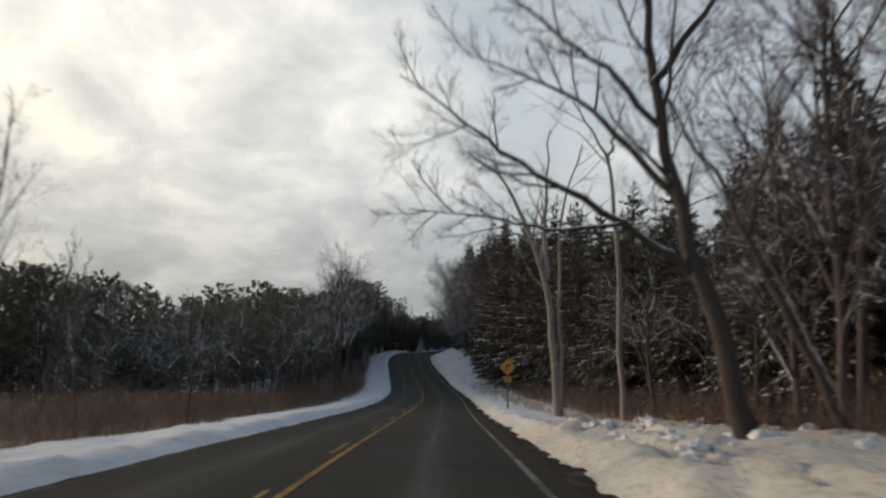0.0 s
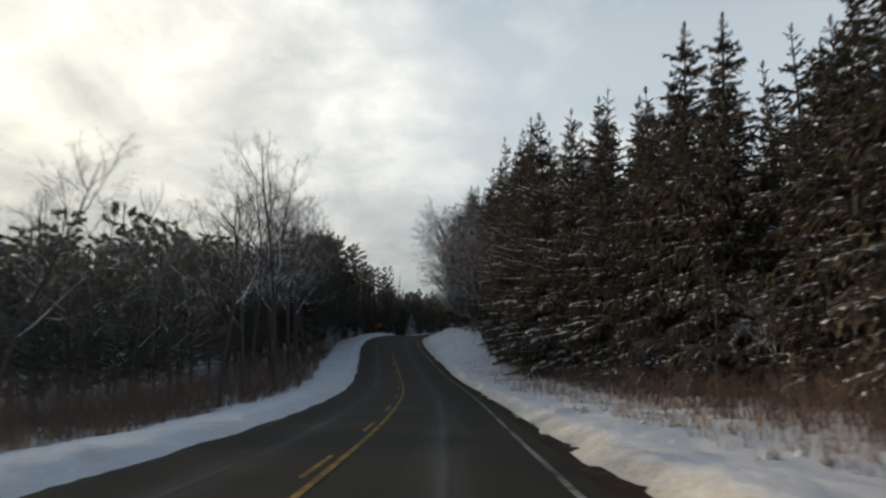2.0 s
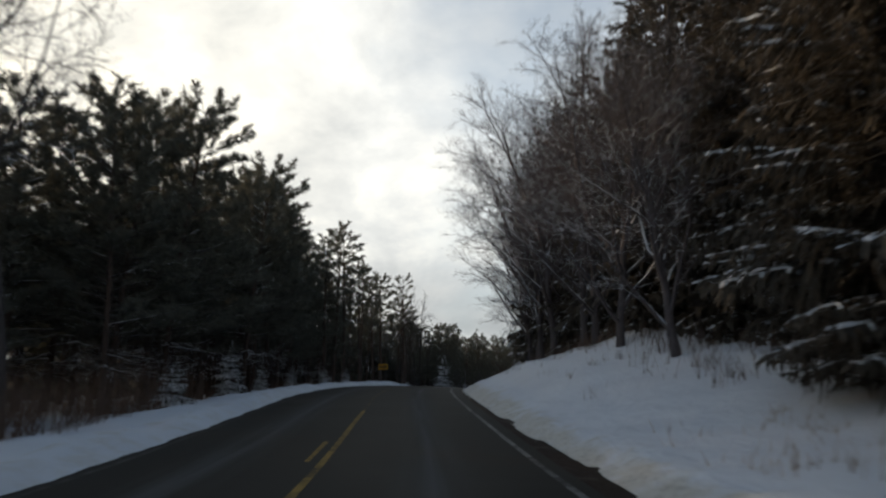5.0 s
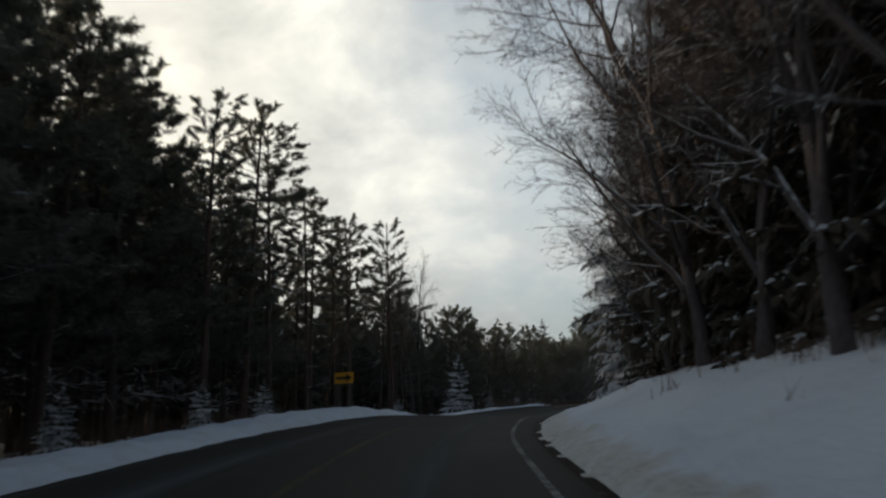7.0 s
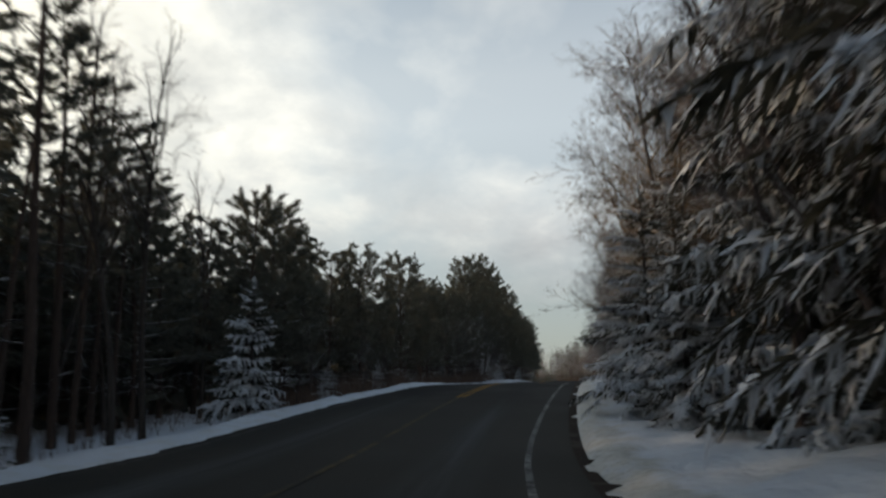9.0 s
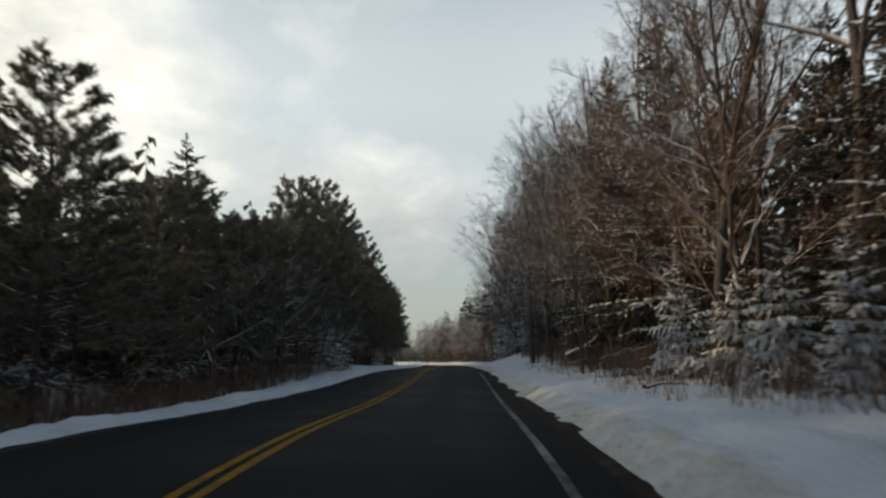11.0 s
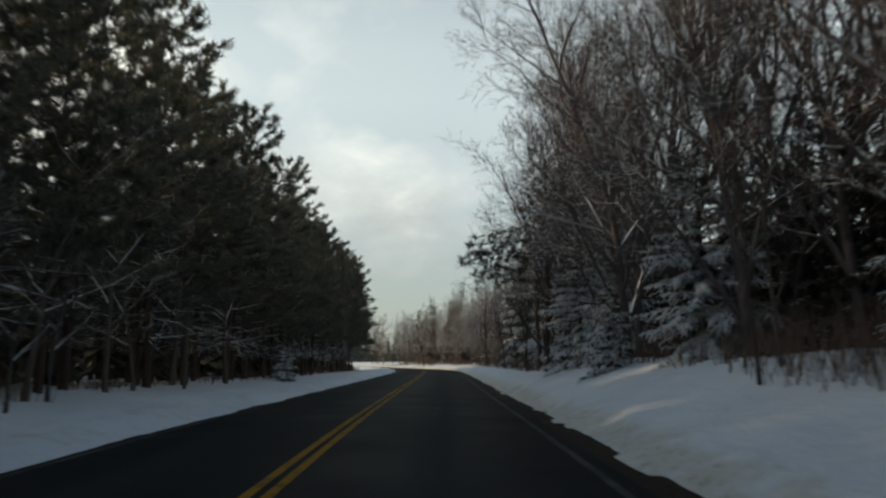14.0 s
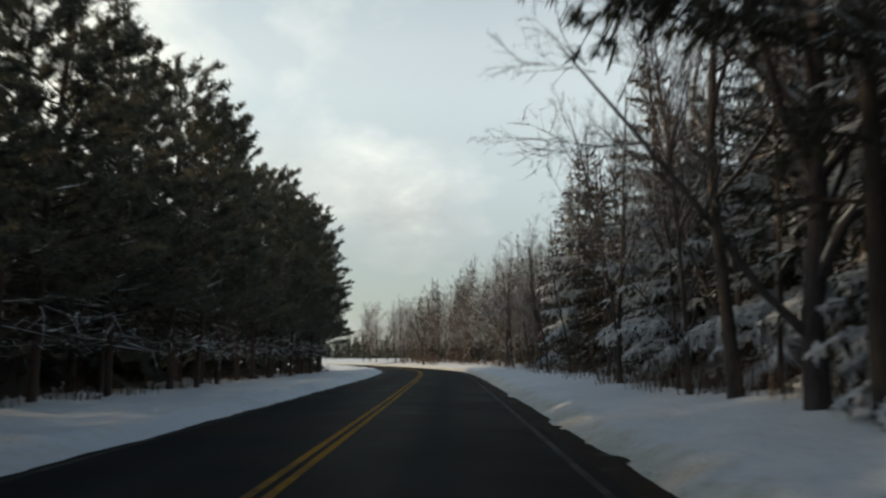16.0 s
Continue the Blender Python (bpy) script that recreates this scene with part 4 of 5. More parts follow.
PROTO = {
    "spruce": [spruce_tree(11 + i, 20.0, 4.3 + 0.25 * i, FRONDS, whorls=36, per=10) for i in range(3)],
    "back_spruce": [spruce_tree(16 + i, 20.0, 3.9, FRONDS_DARK, whorls=24, per=8, label="dark spruce deeper in the wood") for i in range(2)],
    "bank_spruce": [spruce_tree(18 + i, 20.0, 3.9, FRONDS, whorls=26, per=8, label="dark spruce behind the bank's bare trees") for i in range(2)],
    "near_spruce": [spruce_tree(21 + i, 20.0, 4.3, FRONDS_NEAR, whorls=27, per=12, droop=0.16, rise_low=-0.05, label="tall spruce with snow-lined level boughs") for i in range(2)],
    "laden": [spruce_tree(27 + i, 16.0, 3.9, FRONDS_LADEN, whorls=19, per=11, droop=0.6, rise_low=0.05, needles="needle_snowy", label="spruce heavily laden with fresh snow") for i in range(2)],
    "snowy": [spruce_tree(31 + i, 16.0, 3.9, FRONDS_LADEN, whorls=22, per=10, droop=0.3, needles="needle_white", label="spruce heavily laden with fresh snow") for i in range(2)],
    "small": [spruce_tree(41 + i, 4.0, 1.45, FRONDS_SMALL, whorls=14, per=9, droop=0.3, needles="needle_white", kind="young_spruce", label="young spruce thick with snow") for i in range(2)],
    "pine": [pine_tree(51 + i, 18.0, 2.7, bare=0.38 + 0.07 * i, branches=44, twigs=8.0, size=0.25, level=0.0) for i in range(3)],
    "back_pine": [pine_tree(56 + i, 18.0, 2.7, bare=0.06, branches=44, twigs=3.2, size=0.55, units=TUFTS_LOOSE, label="dark pine deeper in the wood") for i in range(2)],
    "thick_pine": [pine_tree(61 + i, 14.0, 3.1, bare=0.06, branches=140, twigs=5.5, dead=0.16, top=0.42, size=0.30, low=0.14, units=TUFTS_MID, label="dark bushy pine in a dense roadside stand") for i in range(3)],
    "bare": [bare_tree(71 + i, 14.0, 0.15, spread=0.7 + 0.1 * i, branches=7, twigs=6, fine=2) for i in range(4)],
    "bushy": [bare_tree(76 + i, 13.0, 0.12, fork=0.42, spread=0.62, limbs=24, branches=7, twigs=7, fine=1, first=0.08, bark="bark_twiggy", label="leafless bushy tree with a dense spray of fine twigs") for i in range(3)],
    "brown": [bare_tree(131 + i, 13.0, 0.085, fork=0.36, spread=0.8, limbs=30, branches=6, twigs=7, fine=1, first=0.1, lift=0.03, bark="bark_brown_lit", stem="bark_grey", label="leafless tree with a dense crown of red-brown twigs, warmed as if sunlit") for i in range(2)],
    "tan": [bare_tree(135, 12.0, 0.10, fork=0.42, spread=0.75, limbs=30, branches=8, twigs=8, fine=1, first=0.1, lift=0.05, bark="bark_sunlit", stem="bark_grey", label="bushy leafless tree with dense twigs coloured tan as if sunlit")],
    "slim": [bare_tree(81 + i, 13.0, 0.10, fork=0.26, spread=0.42, limbs=15, branches=5, twigs=5, fine=2, bark="bark_dark", first=0.35, lift=0.12, label="slender leafless tree with upswept branches") for i in range(2)],
    "young": [bare_tree(85 + i, 7.0, 0.06, fork=0.34, spread=0.6, limbs=10, branches=4, twigs=3, bark="bark_grey", first=0.2, label="thin leafless sapling at the wood's edge") for i in range(3)],
    "limby": [bare_tree(91 + i, 7.0, 0.07, fork=0.5, spread=0.95, limbs=12, branches=4, twigs=3, bark="bark_laden", first=0.25, lift=0.02, label="low leafless tree with snow along every limb") for i in range(2)],
    "brush": [shrub(101 + i, 2.2) for i in range(3)],
    "bough_pine": [bough_pine(66, 12.2)],
    "maple": [stem_tree(121, [
        ([(0, 0, -0.3), (-0.48, 0, 1.9), (-1.0, 0.1, 3.4), (-1.2, 0.1, 4.7), (-1.5, 0.2, 6.6), (-1.65, 0.3, 8.4), (-1.5, 0.4, 11.0)], 0.21, 0.05),
        ([(-0.95, 0.1, 3.1), (-2.5, -0.2, 4.1), (-4.0, -0.4, 4.9), (-5.1, -0.4, 5.7), (-6.6, -0.5, 6.8)], 0.10, 0.012),
        ([(-1.2, 0.1, 4.6), (-2.2, 0.4, 5.8), (-3.0, 0.5, 6.7), (-4.2, 0.8, 7.4), (-5.4, 1.0, 7.9)], 0.09, 0.012),
        ([(-1.4, 0.2, 6.0), (-2.6, -0.3, 7.0), (-3.8, -0.6, 7.8), (-5.0, -0.8, 8.7)], 0.08, 0.012),
        ([(-2.3, -0.2, 4.0), (-3.7, -0.5, 3.8), (-5.0, -0.8, 4.0), (-6.4, -0.9, 4.1)], 0.05, 0.008),
        ([(-1.55, 0.2, 7.0), (-0.6, 0.2, 8.4), (0.4, 0.4, 9.6), (1.0, 0.5, 11.0)], 0.09, 0.012)],
        "bark_dark", "large leafless maple leaning over the snow bank", branches=8, twigs=6, sub=8, fine=2)],
    "leaner": [stem_tree(122, [
        ([(0, 0, -0.3), (-0.9, 0, 1.8), (-1.9, 0, 3.7), (-2.4, 0.1, 5.3), (-3.3, 0.1, 6.7), (-4.0, 0.2, 8.2)], 0.11, 0.02),
        ([(-2.0, 0, 4.0), (-1.6, 0.2, 5.4), (-1.0, 0.4, 6.8), (-0.8, 0.4, 8.0)], 0.05, 0.01)],
        "bark_grey", "thin leafless tree leaning towards the road")],
    "dead": [stem_tree(123, [
        ([(0, 0, -0.3), (-0.22, 0, 3.0), (-0.44, 0, 6.0), (-1.24, 0, 8.6), (-2.0, 0, 10.4), (-2.7, 0, 11.6), (-4.4, 0.2, 13.0)], 0.215, 0.03),
        ([(-0.5, 0, 6.6), (-0.6, 0.1, 8.6), (-0.5, 0.1, 10.6), (-0.25, 0.2, 14.2)], 0.15, 0.03),
        ([(0.1, 0, -0.2), (0.1, 0, 3.0), (0.08, 0, 5.6), (0.1, 0.1, 8.6), (0.55, 0.1, 11.0), (1.4, 0.2, 13.4)], 0.13, 0.03),
        ([(-1.2, 0, 8.3), (-2.0, -0.2, 8.8), (-2.8, -0.3, 8.7), (-3.9, -0.4, 8.2)], 0.06, 0.02)],
        "bark_pale", "tall dead tree with bleached, forked trunk", branches=4, twigs=3, fine=0, sub=5)],
    "far_tree": [stem_tree(125, [
        ([(0, 0, -0.3), (-0.2, 0, 2.5), (-1.0, 0, 4.6), (-2.2, 0, 6.2), (-3.4, 0, 6.8)], 0.16, 0.03),
        ([(-0.3, 0, 2.8), (0.1, 0.2, 5.0), (0.3, 0.2, 7.0)], 0.08, 0.02),
        ([(-1.0, 0, 4.6), (-0.9, 0.2, 6.2), (-1.2, 0.3, 7.6)], 0.07, 0.02)],
        "bark_dark", "leafless tree arching over the far bend")],
    "pole": [stem_tree(124, [
        ([(0, 0, -0.3), (-0.1, 0, 4.0), (-0.15, 0, 8.0), (-0.35, 0, 10.8), (-1.1, 0, 12.2), (-1.8, 0, 13.4)], 0.13, 0.03),
        ([(-0.35, 0, 10.8), (-0.1, 0.1, 12.0), (0.5, 0.2, 13.6)], 0.07, 0.02)],
        "bark_pale", "slender pale-barked tree forking near its top", branches=2, twigs=2, fine=0, sub=2)],
}


def heading_at(s):
    _, t = line_at(s)
    return math.degrees(math.atan2(-t[0], t[1]))


def put(name, variant, s, off, height=None, turn=None, wide=1.0, group=""):
    """A tree of a kind at s metres along the road and off metres to its right, grown to a height."""
    pool = PROTO[name]
    ob = pool[variant % len(pool)]
    full = {"spruce": 20, "near_spruce": 20, "back_spruce": 20, "bank_spruce": 20, "back_pine": 18, "snowy": 16, "laden": 16, "small": 4, "pine": 18, "thick_pine": 14, "bare": 14, "bushy": 13, "brown": 13, "slim": 13, "young": 7, "limby": 7, "brush": 2.2, "tan": 12}.get(name, 1)
    size = (height or full) / full
    g = ground_at(s, off)
    turn = (s * 77.7 + off * 31.3) % 360 if turn is None else turn
    broad = size ** 0.75 * wide
    m = Matrix.Translation(g) @ pose(0, 0, 0, 0, 0, turn) @ Matrix.Diagonal((broad, broad, size, 1))
    made = copy_thing(ob, m)
    if group:
        made["group"] = group
    return made


rng = random.Random(7)


def stand(names, s0, s1, off0, off1, gap, heights, wide=1.0, group="", vary=0.14):
    """Trees scattered in a band along the road, about gap metres apart, on a jittered grid; heights: rows of (s, height)."""
    ns, no = max(1, round((s1 - s0) / gap)), max(1, round(abs(off1 - off0) / gap))
    for i in range(ns):
        for j in range(no):
            s = s0 + (s1 - s0) * (i + rng.uniform(0.1, 0.9)) / ns
            o = off0 + (off1 - off0) * (j + rng.uniform(0.1, 0.9)) / no
            h = float(table(s, heights)) * rng.uniform(1 - vary, 1 + vary * 0.6)
            put(rng.choice(names), rng.randrange(9), s, o, h, rng.uniform(0, 360), wide * rng.uniform(0.9, 1.12), group)


# heights of the wood's edge along the way
H_LEFT = [(60, 9), (85, 11), (110, 12), (129, 13), (142, 14.5), (153, 15), (165, 16), (172, 13.5), (178, 12), (182, 11), (186, 9.5), (192, 8.5), (205, 9), (222, 8.0), (230, 8.3), (238, 8.7), (246, 10.3), (252, 12.8), (262, 14.0), (280, 13.8), (292, 13.2), (305, 12.4), (400, 12.6)]
H_RIGHT = [(0, 15), (40, 15), (55, 15.5), (71, 16.8), (85, 20), (110, 24), (125, 23), (140, 22), (165, 21), (185, 17), (215, 18), (250, 15.5), (275, 17), (300, 13), (325, 15), (345, 16), (420, 14)]

# left of the road: marsh brush, then mixed wood, red pines, low mixed wood, bushy pines
stand(["back_pine"], 20, 105, -58, -46, 10.5, [(20, 7.5), (50, 9), (105, 12)], group="far pines", wide=1.3)
stand(["thick_pine"], 20, 100, -46, -36, 5.6, [(20, 9.4), (50, 11.8), (100, 13.8)], group="far pines", wide=1.2)
stand(["back_pine"], 104, 132, -43, -28, 6.0, [(0, 13.4)], group="far pines", wide=1.3)
stand(["brush"], -8, 66, -18, -8.5, 2.9, [(0, 2.0)], group="marsh brush", vary=0.4)
stand(["young"], 0, 62, -34, -12, 9.0, [(0, 6.0)], group="marsh saplings", vary=0.4)
stand(["bare", "young"], 56, 80, -26, -9.5, 4.4, [(0, 8), (80, 10)], group="left wood's edge")
stand(["bare"], 76, 122, -13, -8.4, 5.0, [(0, 12), (84, 13), (92, 17), (105, 16), (122, 17)], group="left wood's edge")
stand(["thick_pine"], 68, 128, -17, -12, 4.6, [(66, 5.8), (78, 7.2), (92, 10.0), (128, 12)], group="left pines")
stand(["back_pine"], 66, 128, -28, -17, 4.4, [(66, 7.5), (80, 9.8), (95, 12.8), (128, 13.5)], group="left pines", wide=1.2)
stand(["thick_pine"], 122, 150, -12, -8.5, 3.8, H_LEFT, group="left pines")
stand(["pine"], 146, 190, -15, -8.6, 3.6, H_LEFT, group="red pines")
stand(["back_pine"], 126, 192, -26, -14, 3.4, [(s, h * 0.82) for s, h in H_LEFT], group="red pines", wide=1.4)
stand(["thick_pine"], 128, 168, -16, -10.5, 5.4, [(128, 11.5), (140, 12.5), (165, 13), (170, 12)], group="red pines", wide=1.15)
stand(["thick_pine"], 150, 177, -17, -12.5, 4.8, [(150, 13.5), (177, 12.6)], group="red pines")
stand(["small"], 126, 170, -9.0, -7.2, 8.0, [(0, 2.2)], group="young spruces", vary=0.4)
stand(["slim"], 184, 196, -12, -8.6, 3.0, [(0, 11)], group="slender bare trees")
stand(["thick_pine"], 190, 206, -12, -8.6, 3.4, H_LEFT, group="left pines")
stand(["thick_pine"], 206, 242, -10.5, -7.0, 3.4, H_LEFT, group="left pines")
stand(["back_pine"], 190, 236, -22, -12, 3.6, H_LEFT, group="left pines", wide=1.2)
stand(["thick_pine"], 236, 350, -10.4, -8.6, 2.9, H_LEFT, group="bushy pines", wide=0.95)
stand(["back_pine"], 236, 352, -17, -11, 4.0, [(s, h * 0.78) for s, h in H_LEFT], group="bushy pines", wide=1.4)
stand(["young"], 196, 262, -8.6, -6.2, 3.0, [(0, 4.6)], group="left saplings", vary=0.4)

# right of the road: deciduous edge, spruces, bushy bank, laden spruces, mixed wood
stand(["spruce"], 4, 50, 15.5, 20.5, 4.0, [(0, 12.5), (30, 13), (42, 13.5), (50, 15.5)], group="right wood")
stand(["back_spruce"], 0, 46, 22, 34, 4.4, [(0, 12.5), (46, 13)], group="right wood", wide=1.1)
stand(["bare", "young"], 16, 46, 10.5, 16, 5.4, [(0, 8)], group="right wood's edge")
stand(["brush"], 22, 88, 9.5, 13.0, 3.4, [(0, 1.5)], group="roadside brush", vary=0.4)
stand(["spruce"], 46, 92, 14, 19, 4.0, H_RIGHT, group="roadside spruces")
stand(["back_spruce"], 46, 118, 19, 29, 4.4, H_RIGHT, group="roadside spruces", wide=1.1)
stand(["young", "bare"], 48, 88, 12, 14.5, 6.5, [(0, 5.5)], group="right saplings", vary=0.3)
for k, (s, o, h) in enumerate(((182.0, -8.2, 13.8), (180.5, -10.6, 14.0), (185.0, -9.8, 12), (178, -10.3, 13.2), (188.5, -11.2, 10.5), (174, -10.0, 13.5))):
    put("pine", k, s, o, h, group="red pines")
for k, (s, o, h) in enumerate(((149, -11.2, 15), (153, -11.8, 15.5), (157, -12.4, 15), (161, -12.0, 14))):
    put("thick_pine", k, s, o, h, k * 110, wide=1.1, group="red pines")
for k, (s, o, h) in enumerate(((92, 12.5, 20), (97, 11.5, 21), (102.5, 10.8, 20), (107.9, 12.6, 22.8), (111, 10.6, 17), (115, 13, 20), (88, 14, 18.5), (100.4, 17.2, 23.0))):
    put("near_spruce", k, s, o, h, group="roadside spruces")
for k, (s, o, h) in enumerate(((121, 10, 12), (126, 9.6, 13), (131, 9.8, 14.5), (136.5, 10.4, 16), (142, 9.6, 17.5), (147, 9.3, 18), (151.5, 9.4, 17.5), (156, 9.1, 18), (160.5, 9.4, 17), (165, 9.4, 16), (169, 9.6, 15))):
    put("bushy", k, s, o, h, wide=1.3, group="bank trees")
    put("bushy", k + 1, s + 2.4, o + 1.8, h * 0.9, group="bank trees")
    put("bank_spruce", k, s + 1.2, o + 2.6, h * 1.1, wide=1.1, group="bank spruces")
for k, (s, o, h) in enumerate(((162.0, 9.0, 13), (186.0, 10.4, 16), (189.5, 9.6, 15), (177.0, 8.4, 17), (181.5, 8.4, 19))):
    put("bushy", k, s, o, h, k * 97, group="bank trees")
stand(["back_pine"], 128, 168, -16.5, -11, 3.6, [(128, 10), (142, 10.5), (168, 11)], group="left pines", wide=1.4)
stand(["bank_spruce"], 119, 172, 12.2, 15.5, 3.6, [(0, 17), (130, 19)], group="bank spruces", wide=1.2)
stand(["bare"], 117, 172, 10.5, 14, 6.5, [(0, 14), (172, 15)], group="bank trees")
stand(["back_spruce"], 114, 172, 14, 26, 4.2, H_RIGHT, group="right wood", wide=1.1)
for k, (s, o, h) in enumerate(((171, 9.0, 13), (174.5, 9.4, 20), (178.5, 9.4, 21), (183.5, 9.4, 15), (187, 6.3, 6.4), (191.5, 6.2, 5.8), (184.0, 6.7, 5.4), (190.5, 7.8, 9.0), (195.0, 7.4, 8.0))):
    put("laden", k, s, o, h, group="laden spruces")
stand(["back_spruce"], 170, 202, 13, 26, 4.2, H_RIGHT, group="right wood", wide=1.1)
put("tan", 0, 192.5, 7.2, 12.5, wide=1.2, group="tan-twigged trees")
put("tan", 0, 196.5, 8.0, 13.0, 120, group="tan-twigged trees")
stand(["bare", "slim"], 194, 236, 8.8, 13.5, 3.9, H_RIGHT, group="right wood's edge")
stand(["near_spruce"], 198, 240, 11.5, 15, 5.4, [(0, 13), (240, 13)], group="right conifers")
stand(["small"], 203, 222, 8.4, 10.5, 5.0, [(0, 3.4)], group="young spruces", vary=0.4)
stand(["bare", "bushy", "slim"], 236, 262, 7.8, 13, 3.6, [(0, 14), (262, 16)], group="right wood's edge")
stand(["bushy"], 258, 298, 8.6, 12.5, 3.6, [(0, 15), (280, 16), (294, 13)], group="right wood's edge")
stand(["small", "snowy"], 250, 300, 10.0, 12.5, 8.0, [(0, 2.6), (300, 5)], group="laden spruces", vary=0.4)
stand(["back_spruce", "slim"], 198, 242, 14, 24, 4.2, H_RIGHT, group="right wood")
stand(["back_spruce", "slim"], 242, 300, 14, 24, 4.6, [(242, 11), (255, 9), (300, 9)], group="right wood")
stand(["bank_spruce"], 240, 284, 11.5, 14, 4.2, [(240, 10), (262, 8), (284, 8)], group="right conifers")
stand(["snowy", "back_spruce"], 298, 334, 8.6, 13, 4.0, H_RIGHT, group="laden spruces")
stand(["bare", "slim"], 290, 345, 7.6, 11, 5.4, [(0, 10)], group="right wood's edge")
stand(["brown", "slim", "brown"], 334, 420, 7.6, 14, 3.9, [(0, 13.5), (400, 11)], group="far bare trees")
stand(["back_spruce", "slim"], 300, 405, 13, 24, 4.8, H_RIGHT, group="right wood")

stand(["brush"], 372, 392, 6.0, 10.0, 2.2, [(0, 1.8)], group="roadside brush", vary=0.3)
put("far_tree", 0, 379.0, 6.4, None, heading_at(379.0))

# trees with a place and shape of their own
for name, s, o, w in (("bough_pine", 281.0, 7.2, 1.0), ("maple", 14.0, 7.8, 1.0), ("leaner", 16.0, 10.7, 1.0), ("dead", 35.8, 7.5, 1.0), ("pole", 30.4, 9.3, 1.0)):
    put(name, 0, s, o, None, heading_at(s), w)
put("slim", 0, 184.6, -7.8, 12.0)
put("slim", 1, 186.2, -7.9, 12.4)
put("small", 0, 189.0, -6.0, 4.2, wide=1.15)
put("small", 1, 178.5, -6.4, 1.5)
put("small", 1, 199.0, -6.9, 1.6)
put("small", 0, 207.0, -6.9, 1.7)
put("spruce", 1, 232.0, -10.4, 12.4)
stand(["slim", "young"], 226, 248, 6.8, 8.8, 3.1, [(0, 8.6)], wide=0.7, group="right wood's edge", vary=0.3)
stand(["slim", "young", "young"], 246, 259, 6.9, 8.4, 2.6, [(0, 8)], wide=0.7, group="right wood's edge", vary=0.3)
put("small", 0, 244.6, -5.0, 2.3, wide=1.15)
for k, (s, o, h) in enumerate(((224, -6.6, 5.5), (230.5, -6.4, 6), (236, -6.8, 6.5), (240.5, -7.0, 6.5), (246, -7.6, 7), (252, -8.2, 6.5), (258, -8.4, 6.5), (268, -8.4, 6.5), (256, -8.0, 9.0), (261, -8.2, 9.5), (265, -8.0, 8.5), (271, -8.2, 9.5), (278, -8.2, 9.0))):
    put("limby", k, s, o, h, group="snow-lined saplings")
put("small", 0, 252.6, -7.5, 3.9, wide=1.15)
put("slim", 0, 246.0, 7.2, 14.5)
put("small", 0, 259.0, -8.8, 1.8)
put("small", 1, 285.3, -7.0, 2.2)
put("snowy", 1, 262.7, 9.0, 6.5)
for k, (s, o, h) in enumerate(((263.5, 8.6, 14), (268, 8.2, 14), (280.0, 8.6, 17.0), (277.5, 7.5, 17.0), (283.5, 7.6, 17.0))):
    put("bushy", k, s, o, h, wide=1.2, group="right wood's edge")
for k, (s, o, h) in enumerate(((220.6, 9.2, 3.7), (217.5, 10.0, 3.2))):
    put("small", k, s, o, h, 40.0 * k, wide=1.1, group="young spruces")
put("small", 0, 265.7, 7.0, 2.7, wide=1.2)
put("small", 1, 271.0, 8.0, 2.6, wide=1.2)
put("bare", 1, 287.0, 7.7, 14.0, 150, wide=0.95)
put("snowy", 0, 275.5, 8.0, 7.0)
for k, (s, o, h) in enumerate(((281.8, 9.6, 10.5), (285.0, 11.0, 12.0), (290.5, 10.6, 11.5), (296.5, 10.4, 10.0))):
    put("snowy", k, s, o, h, k * 70, wide=1.1, group="laden spruces")
put("snowy", 1, 271.5, 8.8, 5.0)
for k, (s, o, h) in enumerate(((284.5, 8.0, 11.5), (287.5, 8.8, 13.0), (291.5, 8.2, 11.0), (295.0, 9.0, 12.0), (300.0, 8.4, 11.0))):
    put("slim" if k % 2 else "bare", k, s, o, h, 200 + 60 * k, wide=0.6, group="right wood's edge")
put("bushy", 0, 13.0, 12.2, 16.0)
put("bushy", 1, 17.5, 11.4, 14.5)
put("bushy", 2, 22.0, 12.4, 13.0)
put("spruce", 0, 27.0, 14.8, 12.0)
put("spruce", 1, 31.0, 15.4, 12.4)
put("spruce", 2, 23.5, 15.0, 12.4)
for k, (s, o, h) in enumerate(((218, 10.4, 15), (222.5, 11.2, 16), (226, 11.6, 15.5), (230, 11.4, 16), (233.5, 9.8, 15.5), (237, 11.0, 16), (241, 9.8, 14.5))):
    put("brown", k, s, o, h, k * 83, wide=1.15, group="right wood's edge")
for k, (s, o, h) in enumerate(((229.5, 10.4, 16), (236.0, 9.8, 16.5), (241.5, 10.4, 14))):
    put("near_spruce", k, s, o + 1.0, h, group="right conifers")
for k, (s, o, h) in enumerate(((247, 10.6, 15), (252, 11.2, 16), (257, 11.6, 16), (262, 12, 16))):
    put("bushy", k, s, o, h, wide=1.15, group="right wood's edge")
put("near_spruce", 0, 165.5, 10.2, 15.0)
put("near_spruce", 1, 168.6, 9.6, 14.0)
put("spruce", 1, 157.0, 11.6, 22.0)
put("spruce", 2, 163.5, 11.8, 22.0)
for k, (s, o, h) in enumerate(((282, 12.6, 13), (288, 12.4, 12.5), (294, 12.4, 12), (300, 11.6, 11))):
    put("spruce", k, s, o, h, group="right conifers")
put("bare", 1, 15.0, 11.6, 16.0)
put("bare", 3, 19.0, 12.6, 15.0)
put("bare", 0, 12.0, 11.2, 15.0)
put("slim", 0, 20.0, -10.6, 9.6)
put("slim", 1, 27.0, -12.4, 7.6)
put("young", 1, 28.0, -11.6, 7.0)
